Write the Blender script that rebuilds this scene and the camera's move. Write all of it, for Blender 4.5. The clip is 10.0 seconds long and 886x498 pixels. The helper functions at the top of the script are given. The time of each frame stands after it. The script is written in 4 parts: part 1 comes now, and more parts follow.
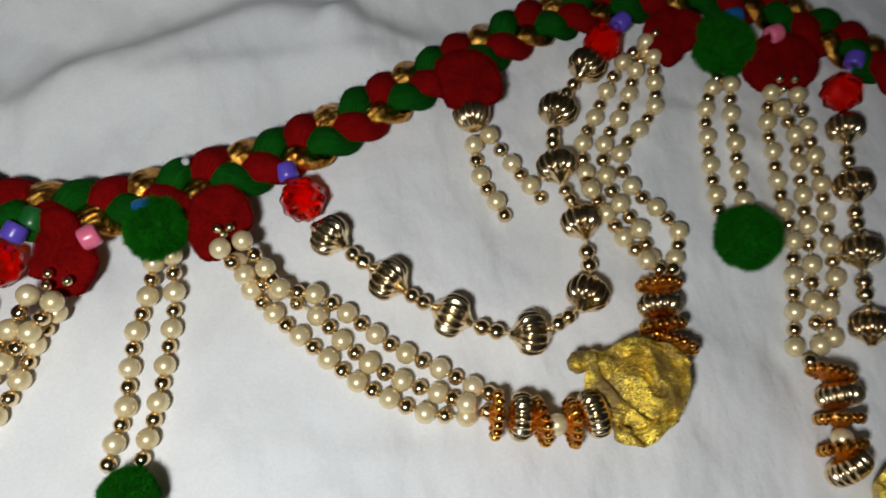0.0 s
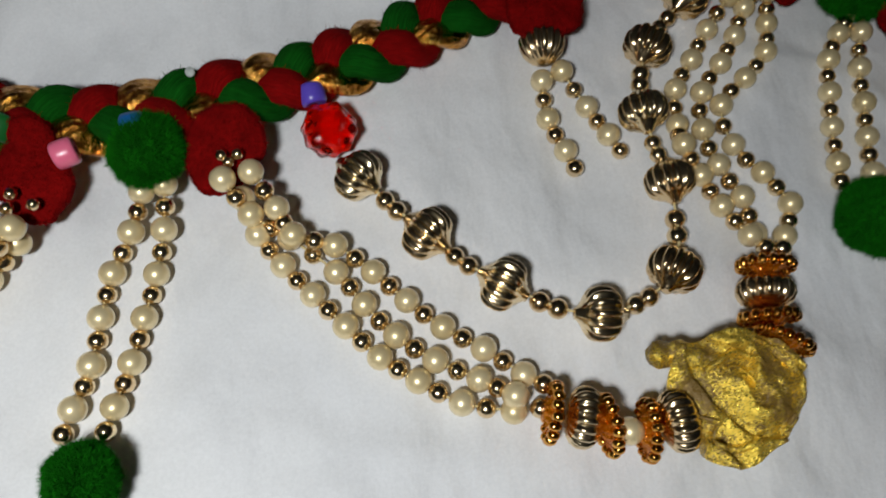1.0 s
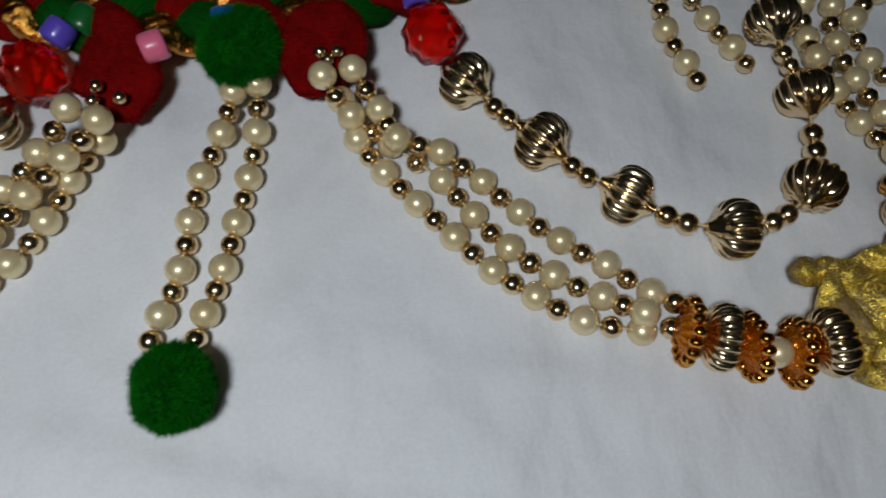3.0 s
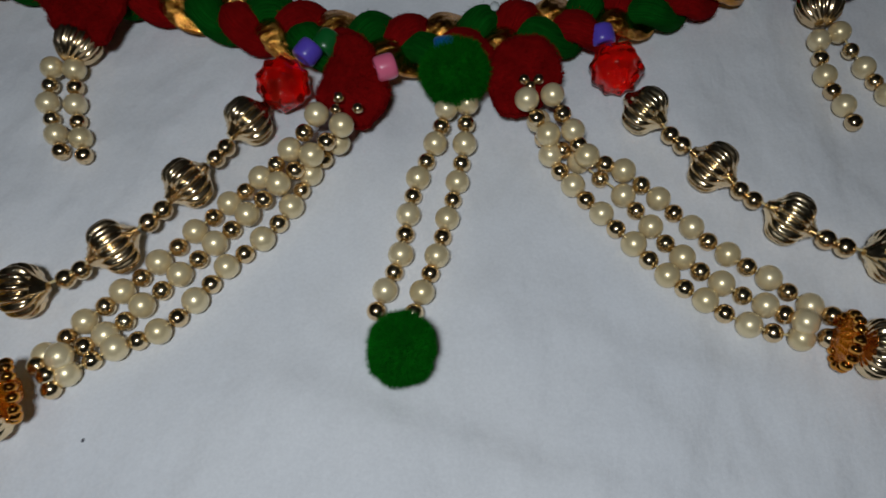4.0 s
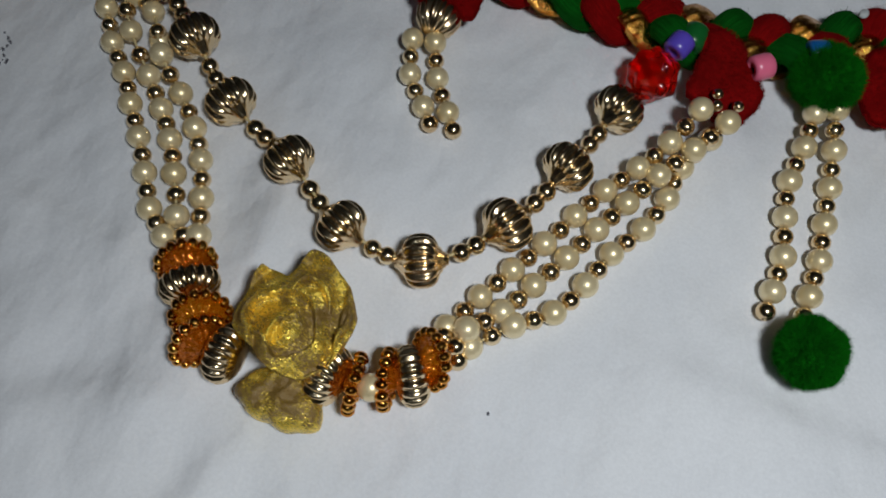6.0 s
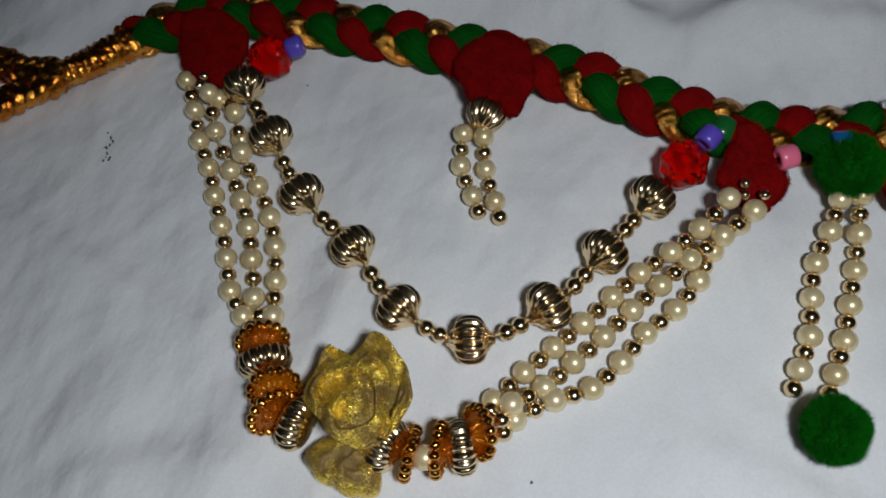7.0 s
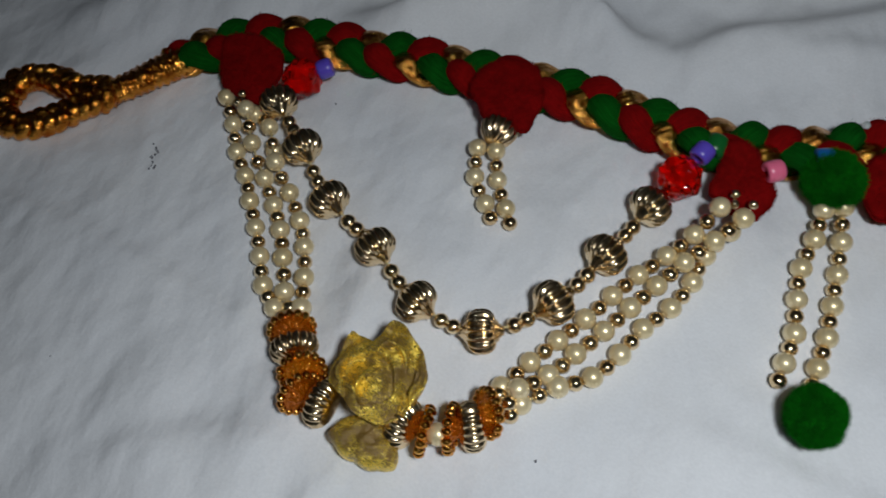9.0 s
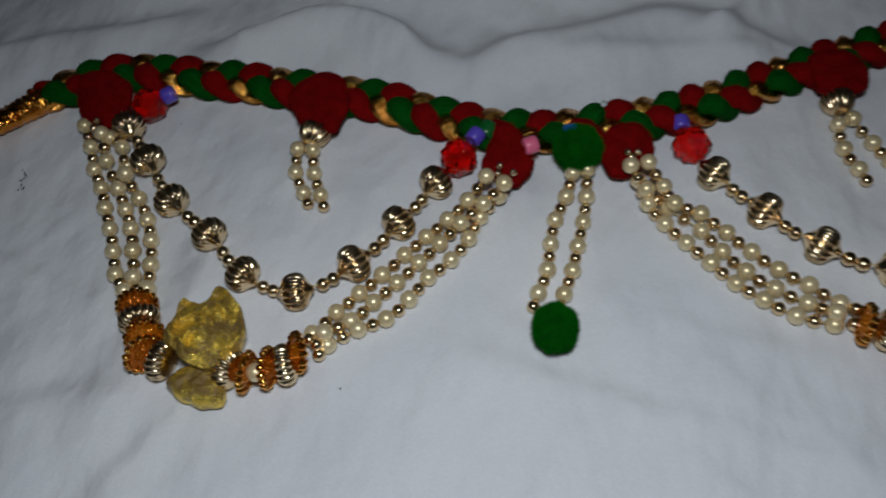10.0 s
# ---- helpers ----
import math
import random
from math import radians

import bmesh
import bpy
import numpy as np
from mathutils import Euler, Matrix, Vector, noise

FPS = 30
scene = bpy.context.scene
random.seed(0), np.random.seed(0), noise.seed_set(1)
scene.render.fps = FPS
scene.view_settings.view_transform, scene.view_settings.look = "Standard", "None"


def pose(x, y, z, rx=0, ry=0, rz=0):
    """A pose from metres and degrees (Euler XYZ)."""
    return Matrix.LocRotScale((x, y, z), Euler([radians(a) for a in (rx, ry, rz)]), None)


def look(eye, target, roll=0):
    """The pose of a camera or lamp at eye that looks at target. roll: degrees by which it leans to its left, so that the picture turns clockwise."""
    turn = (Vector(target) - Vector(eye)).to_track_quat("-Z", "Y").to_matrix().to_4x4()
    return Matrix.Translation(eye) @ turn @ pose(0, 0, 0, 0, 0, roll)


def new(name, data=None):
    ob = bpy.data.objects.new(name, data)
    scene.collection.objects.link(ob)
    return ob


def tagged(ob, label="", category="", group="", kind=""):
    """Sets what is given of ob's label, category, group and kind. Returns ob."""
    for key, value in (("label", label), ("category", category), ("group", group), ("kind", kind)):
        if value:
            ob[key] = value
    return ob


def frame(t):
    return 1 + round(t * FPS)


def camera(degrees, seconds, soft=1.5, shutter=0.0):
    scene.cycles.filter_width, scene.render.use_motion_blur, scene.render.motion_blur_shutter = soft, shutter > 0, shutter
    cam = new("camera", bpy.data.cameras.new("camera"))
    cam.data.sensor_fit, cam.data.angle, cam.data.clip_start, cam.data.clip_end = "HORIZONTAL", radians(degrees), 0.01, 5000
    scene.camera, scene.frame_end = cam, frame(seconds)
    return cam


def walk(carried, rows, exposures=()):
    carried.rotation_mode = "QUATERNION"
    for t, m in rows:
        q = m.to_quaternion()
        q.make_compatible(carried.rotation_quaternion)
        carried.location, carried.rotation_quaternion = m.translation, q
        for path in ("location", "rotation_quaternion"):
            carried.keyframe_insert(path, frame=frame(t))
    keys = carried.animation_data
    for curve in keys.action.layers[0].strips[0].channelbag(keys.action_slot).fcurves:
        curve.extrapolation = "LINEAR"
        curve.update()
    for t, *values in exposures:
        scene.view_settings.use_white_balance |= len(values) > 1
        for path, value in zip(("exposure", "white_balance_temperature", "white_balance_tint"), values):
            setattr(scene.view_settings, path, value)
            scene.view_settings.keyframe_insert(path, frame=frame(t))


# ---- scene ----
cam = camera(60.9, 10.0, soft=1.7, shutter=0.3)
PATH = [
    (0, (-0.0022, 0.0217, 0.2902), (0.0288, 0.1849, -0.0737), 10.72),
    (0.1, (-0.0019, 0.0248, 0.2845), (0.0238, 0.1841, -0.0815), 9.56),
    (0.2, (-0.0015, 0.0278, 0.2787), (0.0224, 0.1848, -0.0884), 9.49),
    (0.3, (-0.0012, 0.0309, 0.2730), (0.0223, 0.1868, -0.0946), 9.75),
    (0.5, (-0.0004, 0.0370, 0.2615), (0.0247, 0.1957, -0.1048), 11.16),
    (1, (-0.0043, 0.0340, 0.2303), (0.0111, 0.1920, -0.1368), 10.15),
    (1.5, (-0.0014, 0.0270, 0.2101), (0.0039, 0.1762, -0.1610), 6.77),
    (2, (-0.0015, 0.0237, 0.1942), (0.0062, 0.1762, -0.1755), 7.21),
    (2.2, (-0.0037, 0.0234, 0.1904), (0.0027, 0.1784, -0.1783), 6.85),
    (3.3, (-0.0412, 0.0042, 0.2030), (-0.0415, 0.1704, -0.1609), 7.46),
    (3.5, (-0.0506, -0.0022, 0.2077), (-0.0572, 0.1668, -0.1548), 6.79),
    (4, (-0.0622, -0.0169, 0.2233), (-0.0972, 0.1558, -0.1357), -0.03),
    (4.5, (-0.0822, -0.0276, 0.2316), (-0.1198, 0.1438, -0.1278), 0.33),
    (5, (-0.1179, -0.0343, 0.2308), (-0.1504, 0.1318, -0.1317), 4.62),
    (5.5, (-0.1497, -0.0390, 0.2263), (-0.2020, 0.1208, -0.1367), -0.65),
    (5.7, (-0.1797, -0.0449, 0.2197), (-0.2128, 0.1172, -0.1445), 4.88),
    (6.8, (-0.1762, -0.0406, 0.2535), (-0.2481, 0.1279, -0.1021), -5.71),
    (7, (-0.1767, -0.0424, 0.2545), (-0.2504, 0.1302, -0.0988), -5.69),
    (7.5, (-0.1854, -0.0553, 0.2548), (-0.2652, 0.1230, -0.0943), -5.56),
    (8, (-0.1927, -0.0600, 0.2562), (-0.2794, 0.1163, -0.0922), -6.15),
    (8.5, (-0.1856, -0.0568, 0.2593), (-0.2695, 0.1229, -0.0882), -5.94),
    (9, (-0.1683, -0.0658, 0.2705), (-0.2541, 0.1207, -0.0728), -6.14),
    (9.5, (-0.1315, -0.0739, 0.2846), (-0.2083, 0.1127, -0.0608), -6.87),
    (9.8, (-0.1101, -0.0911, 0.2975), (-0.1774, 0.1083, -0.0426), -4.82),
    (10, (-0.0860, -0.1065, 0.3045), (-0.1536, 0.1060, -0.0276), -5.32),
]
EXPOSURES = [(0.0, 0.24, 6750, 10), (1.0, 0.12, 6650, 10), (2.0, -0.18, 6400, 10), (3.5, -0.64, 6200, 10), (4.0, -0.72, 6150, 10), (5.0, -0.58, 6250, 10), (5.5, -0.44, 6300, 10),
             (7.0, -0.34, 6300, 10), (8.5, -0.28, 6280, 10), (9.5, -0.55, 6200, 10), (10.0, -0.72, 6120, 10)]
walk(cam, [(t, look(eye, target, roll)) for t, eye, target, roll in PATH], EXPOSURES)

# ---- light: a phone torch held over a bed in a dim room, plus an added fill ----
world = bpy.data.worlds.new("world")
scene.world = world
world.use_nodes = True
world.node_tree.nodes["Background"].inputs["Color"].default_value = (0.27, 0.46, 1.0, 1)
world.node_tree.nodes["Background"].inputs["Strength"].default_value = 0.085

torch_data = bpy.data.lights.new("phone_torch", "AREA")
torch_data.shape, torch_data.size, torch_data.energy = "DISK", 0.052, 1.32
torch_data.color = (0.95, 0.985, 1.0)
torch = new("phone_torch", torch_data)
torch.matrix_world = look((-0.088, -0.070, 0.375), (-0.090, -0.040, 0.0))

# weak bluish fill from above, added to lift the shadows; no fixture hangs there
fill_data = bpy.data.lights.new("room_fill", "AREA")
fill_data.shape, fill_data.size, fill_data.size_y, fill_data.energy = "RECTANGLE", 1.2, 0.05, 1.2
fill_data.color = (0.72, 0.85, 1.0)
fill_lamp = new("room_fill", fill_data)
fill_lamp.matrix_world = look((-0.6, -1.2, 2.1), (-0.1, 0.1, 0.0))


# ---- materials ----
def material(name, color, rough=0.5, metal=0.0, **extra):
    m = bpy.data.materials.new(name)
    m.use_nodes = True
    b = m.node_tree.nodes["Principled BSDF"]
    b.inputs["Base Color"].default_value = (*color, 1)
    b.inputs["Roughness"].default_value = rough
    b.inputs["Metallic"].default_value = metal
    for key, value in extra.items():
        b.inputs[key.replace("_", " ")].default_value = value
    return m


def nodes(m):
    t = m.node_tree
    return t.nodes, t.links, t.nodes["Principled BSDF"]


def coords(m, scale=(1, 1, 1), turn=(0, 0, 0)):
    n, l, b = nodes(m)
    tc, mp = n.new("ShaderNodeTexCoord"), n.new("ShaderNodeMapping")
    mp.inputs["Scale"].default_value, mp.inputs["Rotation"].default_value = scale, turn
    l.new(tc.outputs["Object"], mp.inputs["Vector"])
    return mp.outputs["Vector"]


def noise_tex(m, scale, detail=4.0, rough=0.55, vector=None):
    n, l, b = nodes(m)
    x = n.new("ShaderNodeTexNoise")
    x.inputs["Scale"].default_value, x.inputs["Detail"].default_value, x.inputs["Roughness"].default_value = scale, detail, rough
    l.new(vector or coords(m), x.inputs["Vector"])
    return x.outputs["Fac"]


def ramp(m, fac, stops):
    n, l, b = nodes(m)
    r = n.new("ShaderNodeValToRGB")
    while len(r.color_ramp.elements) < len(stops):
        r.color_ramp.elements.new(0.5)
    for e, (at, c) in zip(r.color_ramp.elements, stops):
        e.position, e.color = at, (*c, 1)
    l.new(fac, r.inputs["Fac"])
    return r.outputs["Color"]


def bump(m, height, strength, distance, under=None):
    n, l, b = nodes(m)
    x = n.new("ShaderNodeBump")
    x.inputs["Strength"].default_value, x.inputs["Distance"].default_value = strength, distance
    l.new(height, x.inputs["Height"])
    if under:
        l.new(under, x.inputs["Normal"])
    l.new(x.outputs["Normal"], b.inputs["Normal"])
    return x.outputs["Normal"]


def mixed(m, a, b_, how="MULTIPLY", fac=1.0):
    n, l, b = nodes(m)
    x = n.new("ShaderNodeMix")
    x.data_type, x.blend_type = "RGBA", how
    x.inputs["Factor"].default_value = fac
    l.new(a, x.inputs["A"])
    l.new(b_, x.inputs["B"])
    return x.outputs["Result"]


def random_tint(m, base, low, high):
    """A slight difference in tone from piece to piece."""
    n, l, b = nodes(m)
    info = n.new("ShaderNodeObjectInfo")
    c = ramp(m, info.outputs["Random"], [(0, low), (1, high)])
    l.new(c, b.inputs["Base Color"])
    return c


# white cotton sheet
SHEET = material("cotton_sheet", (0.8, 0.81, 0.83), 0.85)
n_, l_, b_ = nodes(SHEET)
b_.inputs["Sheen Weight"].default_value = 0.15
tone = ramp(SHEET, noise_tex(SHEET, 9, 5), [(0.3, (0.77, 0.785, 0.81)), (0.7, (0.84, 0.845, 0.85))])
fine = ramp(SHEET, noise_tex(SHEET, 900, 2), [(0.3, (0.93, 0.93, 0.93)), (0.7, (1, 1, 1))])
l_.new(mixed(SHEET, tone, fine), b_.inputs["Base Color"])
crease = bump(SHEET, noise_tex(SHEET, 1.0, 3, 0.5, coords(SHEET, (15, 9, 9), (0, 0, 0.9))), 0.75, 0.018)
crumple = n_.new("ShaderNodeTexNoise")
crumple.noise_type = "RIDGED_MULTIFRACTAL"
crumple.inputs["Scale"].default_value, crumple.inputs["Detail"].default_value, crumple.inputs["Distortion"].default_value = 12.0, 3.0, 0.7
l_.new(coords(SHEET, (1.0, 0.7, 1), (0, 0, -0.5)), crumple.inputs["Vector"])
crease = bump(SHEET, crumple.outputs["Fac"], 0.8, 0.0110, crease)
crease = bump(SHEET, noise_tex(SHEET, 1.0, 4, 0.5, coords(SHEET, (42, 26, 26), (0, 0, -0.5))), 0.5, 0.006, crease)
bump(SHEET, noise_tex(SHEET, 1500, 2), 0.2, 0.0003, crease)

# faux pearl, champagne-plated plastic
PEARL = material("pearl", (0.85, 0.74, 0.48), 0.34, 0.45, Coat_Weight=0.6, Coat_Roughness=0.045)
random_tint(PEARL, None, (0.82, 0.66, 0.36), (0.90, 0.75, 0.45))
bump(PEARL, noise_tex(PEARL, 500, 3), 0.12, 0.0003)
GOLD = material("champagne_plating", (0.70, 0.56, 0.36), 0.16, 1.0)
random_tint(GOLD, None, (0.83, 0.61, 0.35), (0.93, 0.75, 0.47))
n_, l_, b_ = nodes(GOLD)
l_.new(ramp(GOLD, noise_tex(GOLD, 420, 4), [(0.3, (0.12, 0.12, 0.12)), (0.75, (0.26, 0.26, 0.26))]), b_.inputs["Roughness"])
bump(GOLD, noise_tex(GOLD, 350, 3), 0.1, 0.0003)
THREAD = material("beige_thread", (0.62, 0.50, 0.25), 0.5)
bump(THREAD, noise_tex(THREAD, 2500, 2), 0.5, 0.0003)

# amber metallised plastic of the filigree discs
AMBER = material("amber_plastic", (0.70, 0.20, 0.002), 0.10, 0.5, Transmission_Weight=0.5, IOR=1.5)
random_tint(AMBER, None, (0.62, 0.15, 0.001), (0.88, 0.29, 0.004))
bump(AMBER, noise_tex(AMBER, 420, 3), 0.8, 0.0016)
AMBER_KNOB = material("amber_plating", (0.62, 0.26, 0.04), 0.13, 1.0)
random_tint(AMBER_KNOB, None, (0.66, 0.25, 0.03), (0.88, 0.45, 0.09))
bump(AMBER_KNOB, noise_tex(AMBER_KNOB, 500, 3), 0.4, 0.0007)

RUBY = material("red_acrylic", (0.82, 0.010, 0.001), 0.02, 0.0, Transmission_Weight=0.93, IOR=1.36)
bump(RUBY, noise_tex(RUBY, 160, 2), 0.2, 0.0006)


def plastic(name, c):
    m = material(name, c, 0.3, 0.0, Coat_Weight=0.3)
    bump(m, noise_tex(m, 350, 3), 0.15, 0.0004)
    return m


PURPLE, PINK, BLUE = plastic("purple_plastic", (0.11, 0.07, 0.50)), plastic("pink_plastic", (0.80, 0.16, 0.27)), plastic("blue_plastic", (0.01, 0.11, 0.34))
CLEAR = material("clear_plastic", (0.85, 0.9, 0.88), 0.08, 0.0, Transmission_Weight=0.6, IOR=1.45)


def wool(name, dark, light, ribs, sheen=0.25):
    """Yarn: fine lengthwise fibres, a fuzzy sheen and uneven dye."""
    m = material(name, light, 0.95, 0.0, Sheen_Weight=sheen, Sheen_Roughness=0.5, Specular_IOR_Level=0.05)
    m.node_tree.nodes["Principled BSDF"].inputs["Sheen Tint"].default_value = (*light, 1)
    n, l, b = nodes(m)
    uv = n.new("ShaderNodeTexCoord")
    mp = n.new("ShaderNodeMapping")
    mp.inputs["Scale"].default_value = ribs
    l.new(uv.outputs["UV"], mp.inputs["Vector"])
    x = noise_tex(m, 1.0, 4, 0.6, mp.outputs["Vector"])
    big = noise_tex(m, 160, 3)
    c1 = ramp(m, x, [(0.3, dark), (0.7, light)])
    c2 = ramp(m, big, [(0.3, (0.7, 0.7, 0.7)), (0.7, (1, 1, 1))])
    l.new(mixed(m, c1, c2), b.inputs["Base Color"])
    first = bump(m, x, 0.9, 0.0006)
    bump(m, noise_tex(m, 1400, 3), 0.6, 0.0005, first)
    return m


RED_YARN = wool("red_yarn", (0.17, 0.002, 0.002), (0.29, 0.004, 0.004), (40, 9, 1), 0.06)
GREEN_YARN = wool("green_yarn", (0.002, 0.045, 0.003), (0.005, 0.120, 0.008), (16, 13, 1), 0.06)
RED_FELT = wool("red_velvet", (0.17, 0.002, 0.002), (0.24, 0.003, 0.003), (60, 60, 1), 0.05)
GREEN_WOOL = wool("green_pompom_wool", (0.003, 0.055, 0.002), (0.009, 0.23, 0.007), (60, 60, 1), 0.12)


def gold_cloth(name, dark, light, rough, weave, share):
    """Woven tissue: dull brown gauze with bright metal threads, their patchy glints painted into the colour."""
    m = material(name, light, rough, 0.7)
    n, l, b = nodes(m)
    grain = n.new("ShaderNodeTexVoronoi")
    grain.inputs["Scale"].default_value = weave
    l.new(coords(m, (1, 1.6, 1)), grain.inputs["Vector"])
    bw = n.new("ShaderNodeRGBToBW")
    l.new(grain.outputs["Color"], bw.inputs["Color"])
    glint_patches = noise_tex(m, 85, 3, 0.55)
    parts = []
    for source, weight in ((bw.outputs["Val"], 0.36), (glint_patches, 1.3)):
        half = n.new("ShaderNodeMath")
        half.operation = "MULTIPLY"
        half.inputs[1].default_value = weight
        l.new(source, half.inputs[0])
        parts.append(half.outputs["Value"])
    add = n.new("ShaderNodeMath")
    add.operation = "ADD"
    l.new(parts[0], add.inputs[0])
    l.new(parts[1], add.inputs[1])
    l.new(ramp(m, add.outputs["Value"], [(share, dark), (share + 0.16, light)]), b.inputs["Base Color"])
    l.new(ramp(m, add.outputs["Value"], [(share, (0.1, 0.1, 0.1)), (share + 0.16, (0.8, 0.8, 0.8))]), b.inputs["Metallic"])
    l.new(ramp(m, bw.outputs["Val"], [(0.70, (rough, rough, rough)), (0.80, (0.15, 0.15, 0.15))]), b.inputs["Roughness"])
    first = bump(m, bw.outputs["Val"], 0.9, 0.0005)
    second = bump(m, noise_tex(m, 1900, 2), 0.8, 0.0005, first)
    bump(m, noise_tex(m, 260, 4), 0.25, 0.0007, second)
    return m


def foil(name, dark, light, rough, crinkle, depth):
    """Creased metallic ribbon: lengthwise threads and crumples, with dark hollows and glints painted into the colour.
    """
    m = material(name, light, rough, 1.0)
    n, l, b = nodes(m)
    wave = n.new("ShaderNodeTexWave")
    wave.inputs["Scale"].default_value, wave.inputs["Distortion"].default_value = 150, 4.0
    l.new(coords(m, (0.5, 1, 1), (0, 0, 0.6)), wave.inputs["Vector"])
    crumple = noise_tex(m, crinkle, 5, 0.6)
    l.new(ramp(m, crumple, [(0.32, dark), (0.66, light)]), b.inputs["Base Color"])
    first = bump(m, crumple, 0.9, depth)
    bump(m, wave.outputs["Fac"], 0.4, 0.0005, first)
    return m


ROSE_CLOTH = gold_cloth("gold_tissue_cloth", (0.23, 0.138, 0.032), (0.98, 0.70, 0.10), 0.34, 1700, 0.745)
RIBBON = foil("gold_lame_ribbon", (0.50, 0.17, 0.018), (1.0, 0.52, 0.11), 0.17, 220, 0.0020)
TAIL_GOLD = foil("gold_lame_wrap", (0.50, 0.13, 0.010), (1.0, 0.46, 0.07), 0.16, 130, 0.0022)
DIRT = material("dark_speck", (0.13, 0.13, 0.15), 0.9)
WALL = material("wall_paint", (0.42, 0.43, 0.42), 0.8)
bump(WALL, noise_tex(WALL, 60, 4), 0.3, 0.004)
l_ = WALL.node_tree.links
l_.new(ramp(WALL, noise_tex(WALL, 3, 4), [(0.3, (0.38, 0.39, 0.38)), (0.7, (0.46, 0.47, 0.46))]), WALL.node_tree.nodes["Principled BSDF"].inputs["Base Color"])


# ---- mesh helpers ----
def finish(name, bm, mat, smooth=True):
    me = bpy.data.meshes.new(name)
    bm.to_mesh(me)
    bm.free()
    me.materials.append(mat)
    if smooth:
        me.polygons.foreach_set("use_smooth", [True] * len(me.polygons))
    return me


def thing(name, label, category, at, group="", kind=""):
    ob = new(name)
    ob.empty_display_size = 0.01
    ob.location = at
    return tagged(ob, label, category, group, kind)


def part(name, mesh, parent, world_matrix=None, label=""):
    """A mesh under a thing that stands at parent.location without a turn of its own."""
    ob = new(name, mesh)
    ob.parent = parent
    base = parent.location if parent.parent is None else parent.location + parent.parent.location
    if world_matrix is None:
        world_matrix = Matrix.Identity(4)
    ob.matrix_basis = Matrix.Translation(-base) @ world_matrix
    return tagged(ob, label)


def lathe(profile, steps, flutes=0, depth=0.0, twist=0.0):
    """A turned body round x; profile: (x, radius, share of the fluting)."""
    bm = bmesh.new()
    rings = []
    for x, r, share in profile:
        ring = []
        for k in range(steps):
            a = 2 * math.pi * k / steps
            rr = r
            if flutes:
                rr = r * (1 - depth * share * (0.5 - 0.5 * math.cos(flutes * (a + twist * x))) ** 1.5)
            ring.append(bm.verts.new((x, rr * math.cos(a), rr * math.sin(a))))
        rings.append(ring)
    for a, b in zip(rings, rings[1:]):
        for k in range(steps):
            bm.faces.new((a[k], a[(k + 1) % steps], b[(k + 1) % steps], b[k]))
    bm.faces.new(rings[0][::-1])
    bm.faces.new(rings[-1])
    bmesh.ops.recalc_face_normals(bm, faces=bm.faces)
    return bm


def ball(r, seg=22, rings=14, stretch=1.0):
    """A bead with a small drilled dimple at both ends of its x axis."""
    prof = []
    for k in range(1, rings):
        a = math.pi * k / rings
        prof.append((-r * stretch * math.cos(a), r * math.sin(a), 0))
    dim = r * 0.2
    prof = [(-r * stretch * 0.88, dim * 0.6, 0), (-r * stretch * 0.975, dim, 0)] + prof[1:-1] + [(r * stretch * 0.975, dim, 0), (r * stretch * 0.88, dim * 0.6, 0)]
    return lathe(prof, seg)


PEARL_R, BALL_R = 0.00415, 0.0031
PEARL_ME = finish("pearl", ball(PEARL_R), PEARL)
BALL_ME = finish("gold_ball", ball(BALL_R, 18, 12), GOLD)
SEED_ME = finish("seed_ball", ball(0.0020, 16, 10), GOLD)
LINK_ME = finish("link_ball", ball(0.0032, 20, 12, 1.0), GOLD)
MELON_HALF = [(0.0092, 0.0011, 0), (0.0091, 0.0019, 0), (0.0082, 0.0021, 0), (0.0080, 0.0027, 0), (0.0072, 0.0031, 0), (0.0069, 0.0041, 0), (0.0060, 0.0047, 0.2), (0.0056, 0.0060, 0.6), (0.0050, 0.0072, 0.9),
              (0.0041, 0.0082, 1), (0.0029, 0.0089, 1), (0.0014, 0.0093, 1)]
MELON_ME = finish("melon_bead", lathe([(-x, r, s) for x, r, s in MELON_HALF] + MELON_HALF[::-1], 126, 14, 0.17), GOLD)
RONDEL_ME = finish("ribbed_rondelle", lathe([(-0.0052, 0.0022, 0), (-0.0050, 0.0040, 0.2), (-0.0043, 0.0066, 0.7), (-0.0030, 0.0084, 1), (-0.0012, 0.0093, 1), (0.0012, 0.0093, 1), (0.0030, 0.0084, 1),
                                          (0.0043, 0.0066, 0.7), (0.0050, 0.0040, 0.2), (0.0052, 0.0022, 0)], 126, 18, 0.13), GOLD)
CAP_ME = finish("fluted_cap", lathe([(0.0, 0.0006, 0), (0.0003, 0.0024, 0.3), (0.0016, 0.0048, 1), (0.0044, 0.0074, 1), (0.0078, 0.0085, 1), (0.0100, 0.0086, 1), (0.0110, 0.0080, 0.8), (0.0096, 0.0070, 0.5), (0.0070, 0.0030, 0), (0.0068, 0.0006, 0)], 112, 16, 0.14), GOLD)


def filigree():
    """A cup-shaped amber disc with a scalloped hub on both sides and a ring of plated knobs at its rim, its axis along x."""
    half = [(0.0032, 0.0018, 0), (0.0033, 0.0030, 0.3), (0.0022, 0.0042, 1), (0.0008, 0.0056, 1), (0.0006, 0.0072, 1), (0.0012, 0.0086, 0.3), (0.0, 0.0093, 0)]
    bm = lathe([(-x, r, f) for x, r, f in half] + half[-2::-1], 80, 10, 0.24)
    return bm


DISC_ME = finish("filigree_disc", filigree(), AMBER)


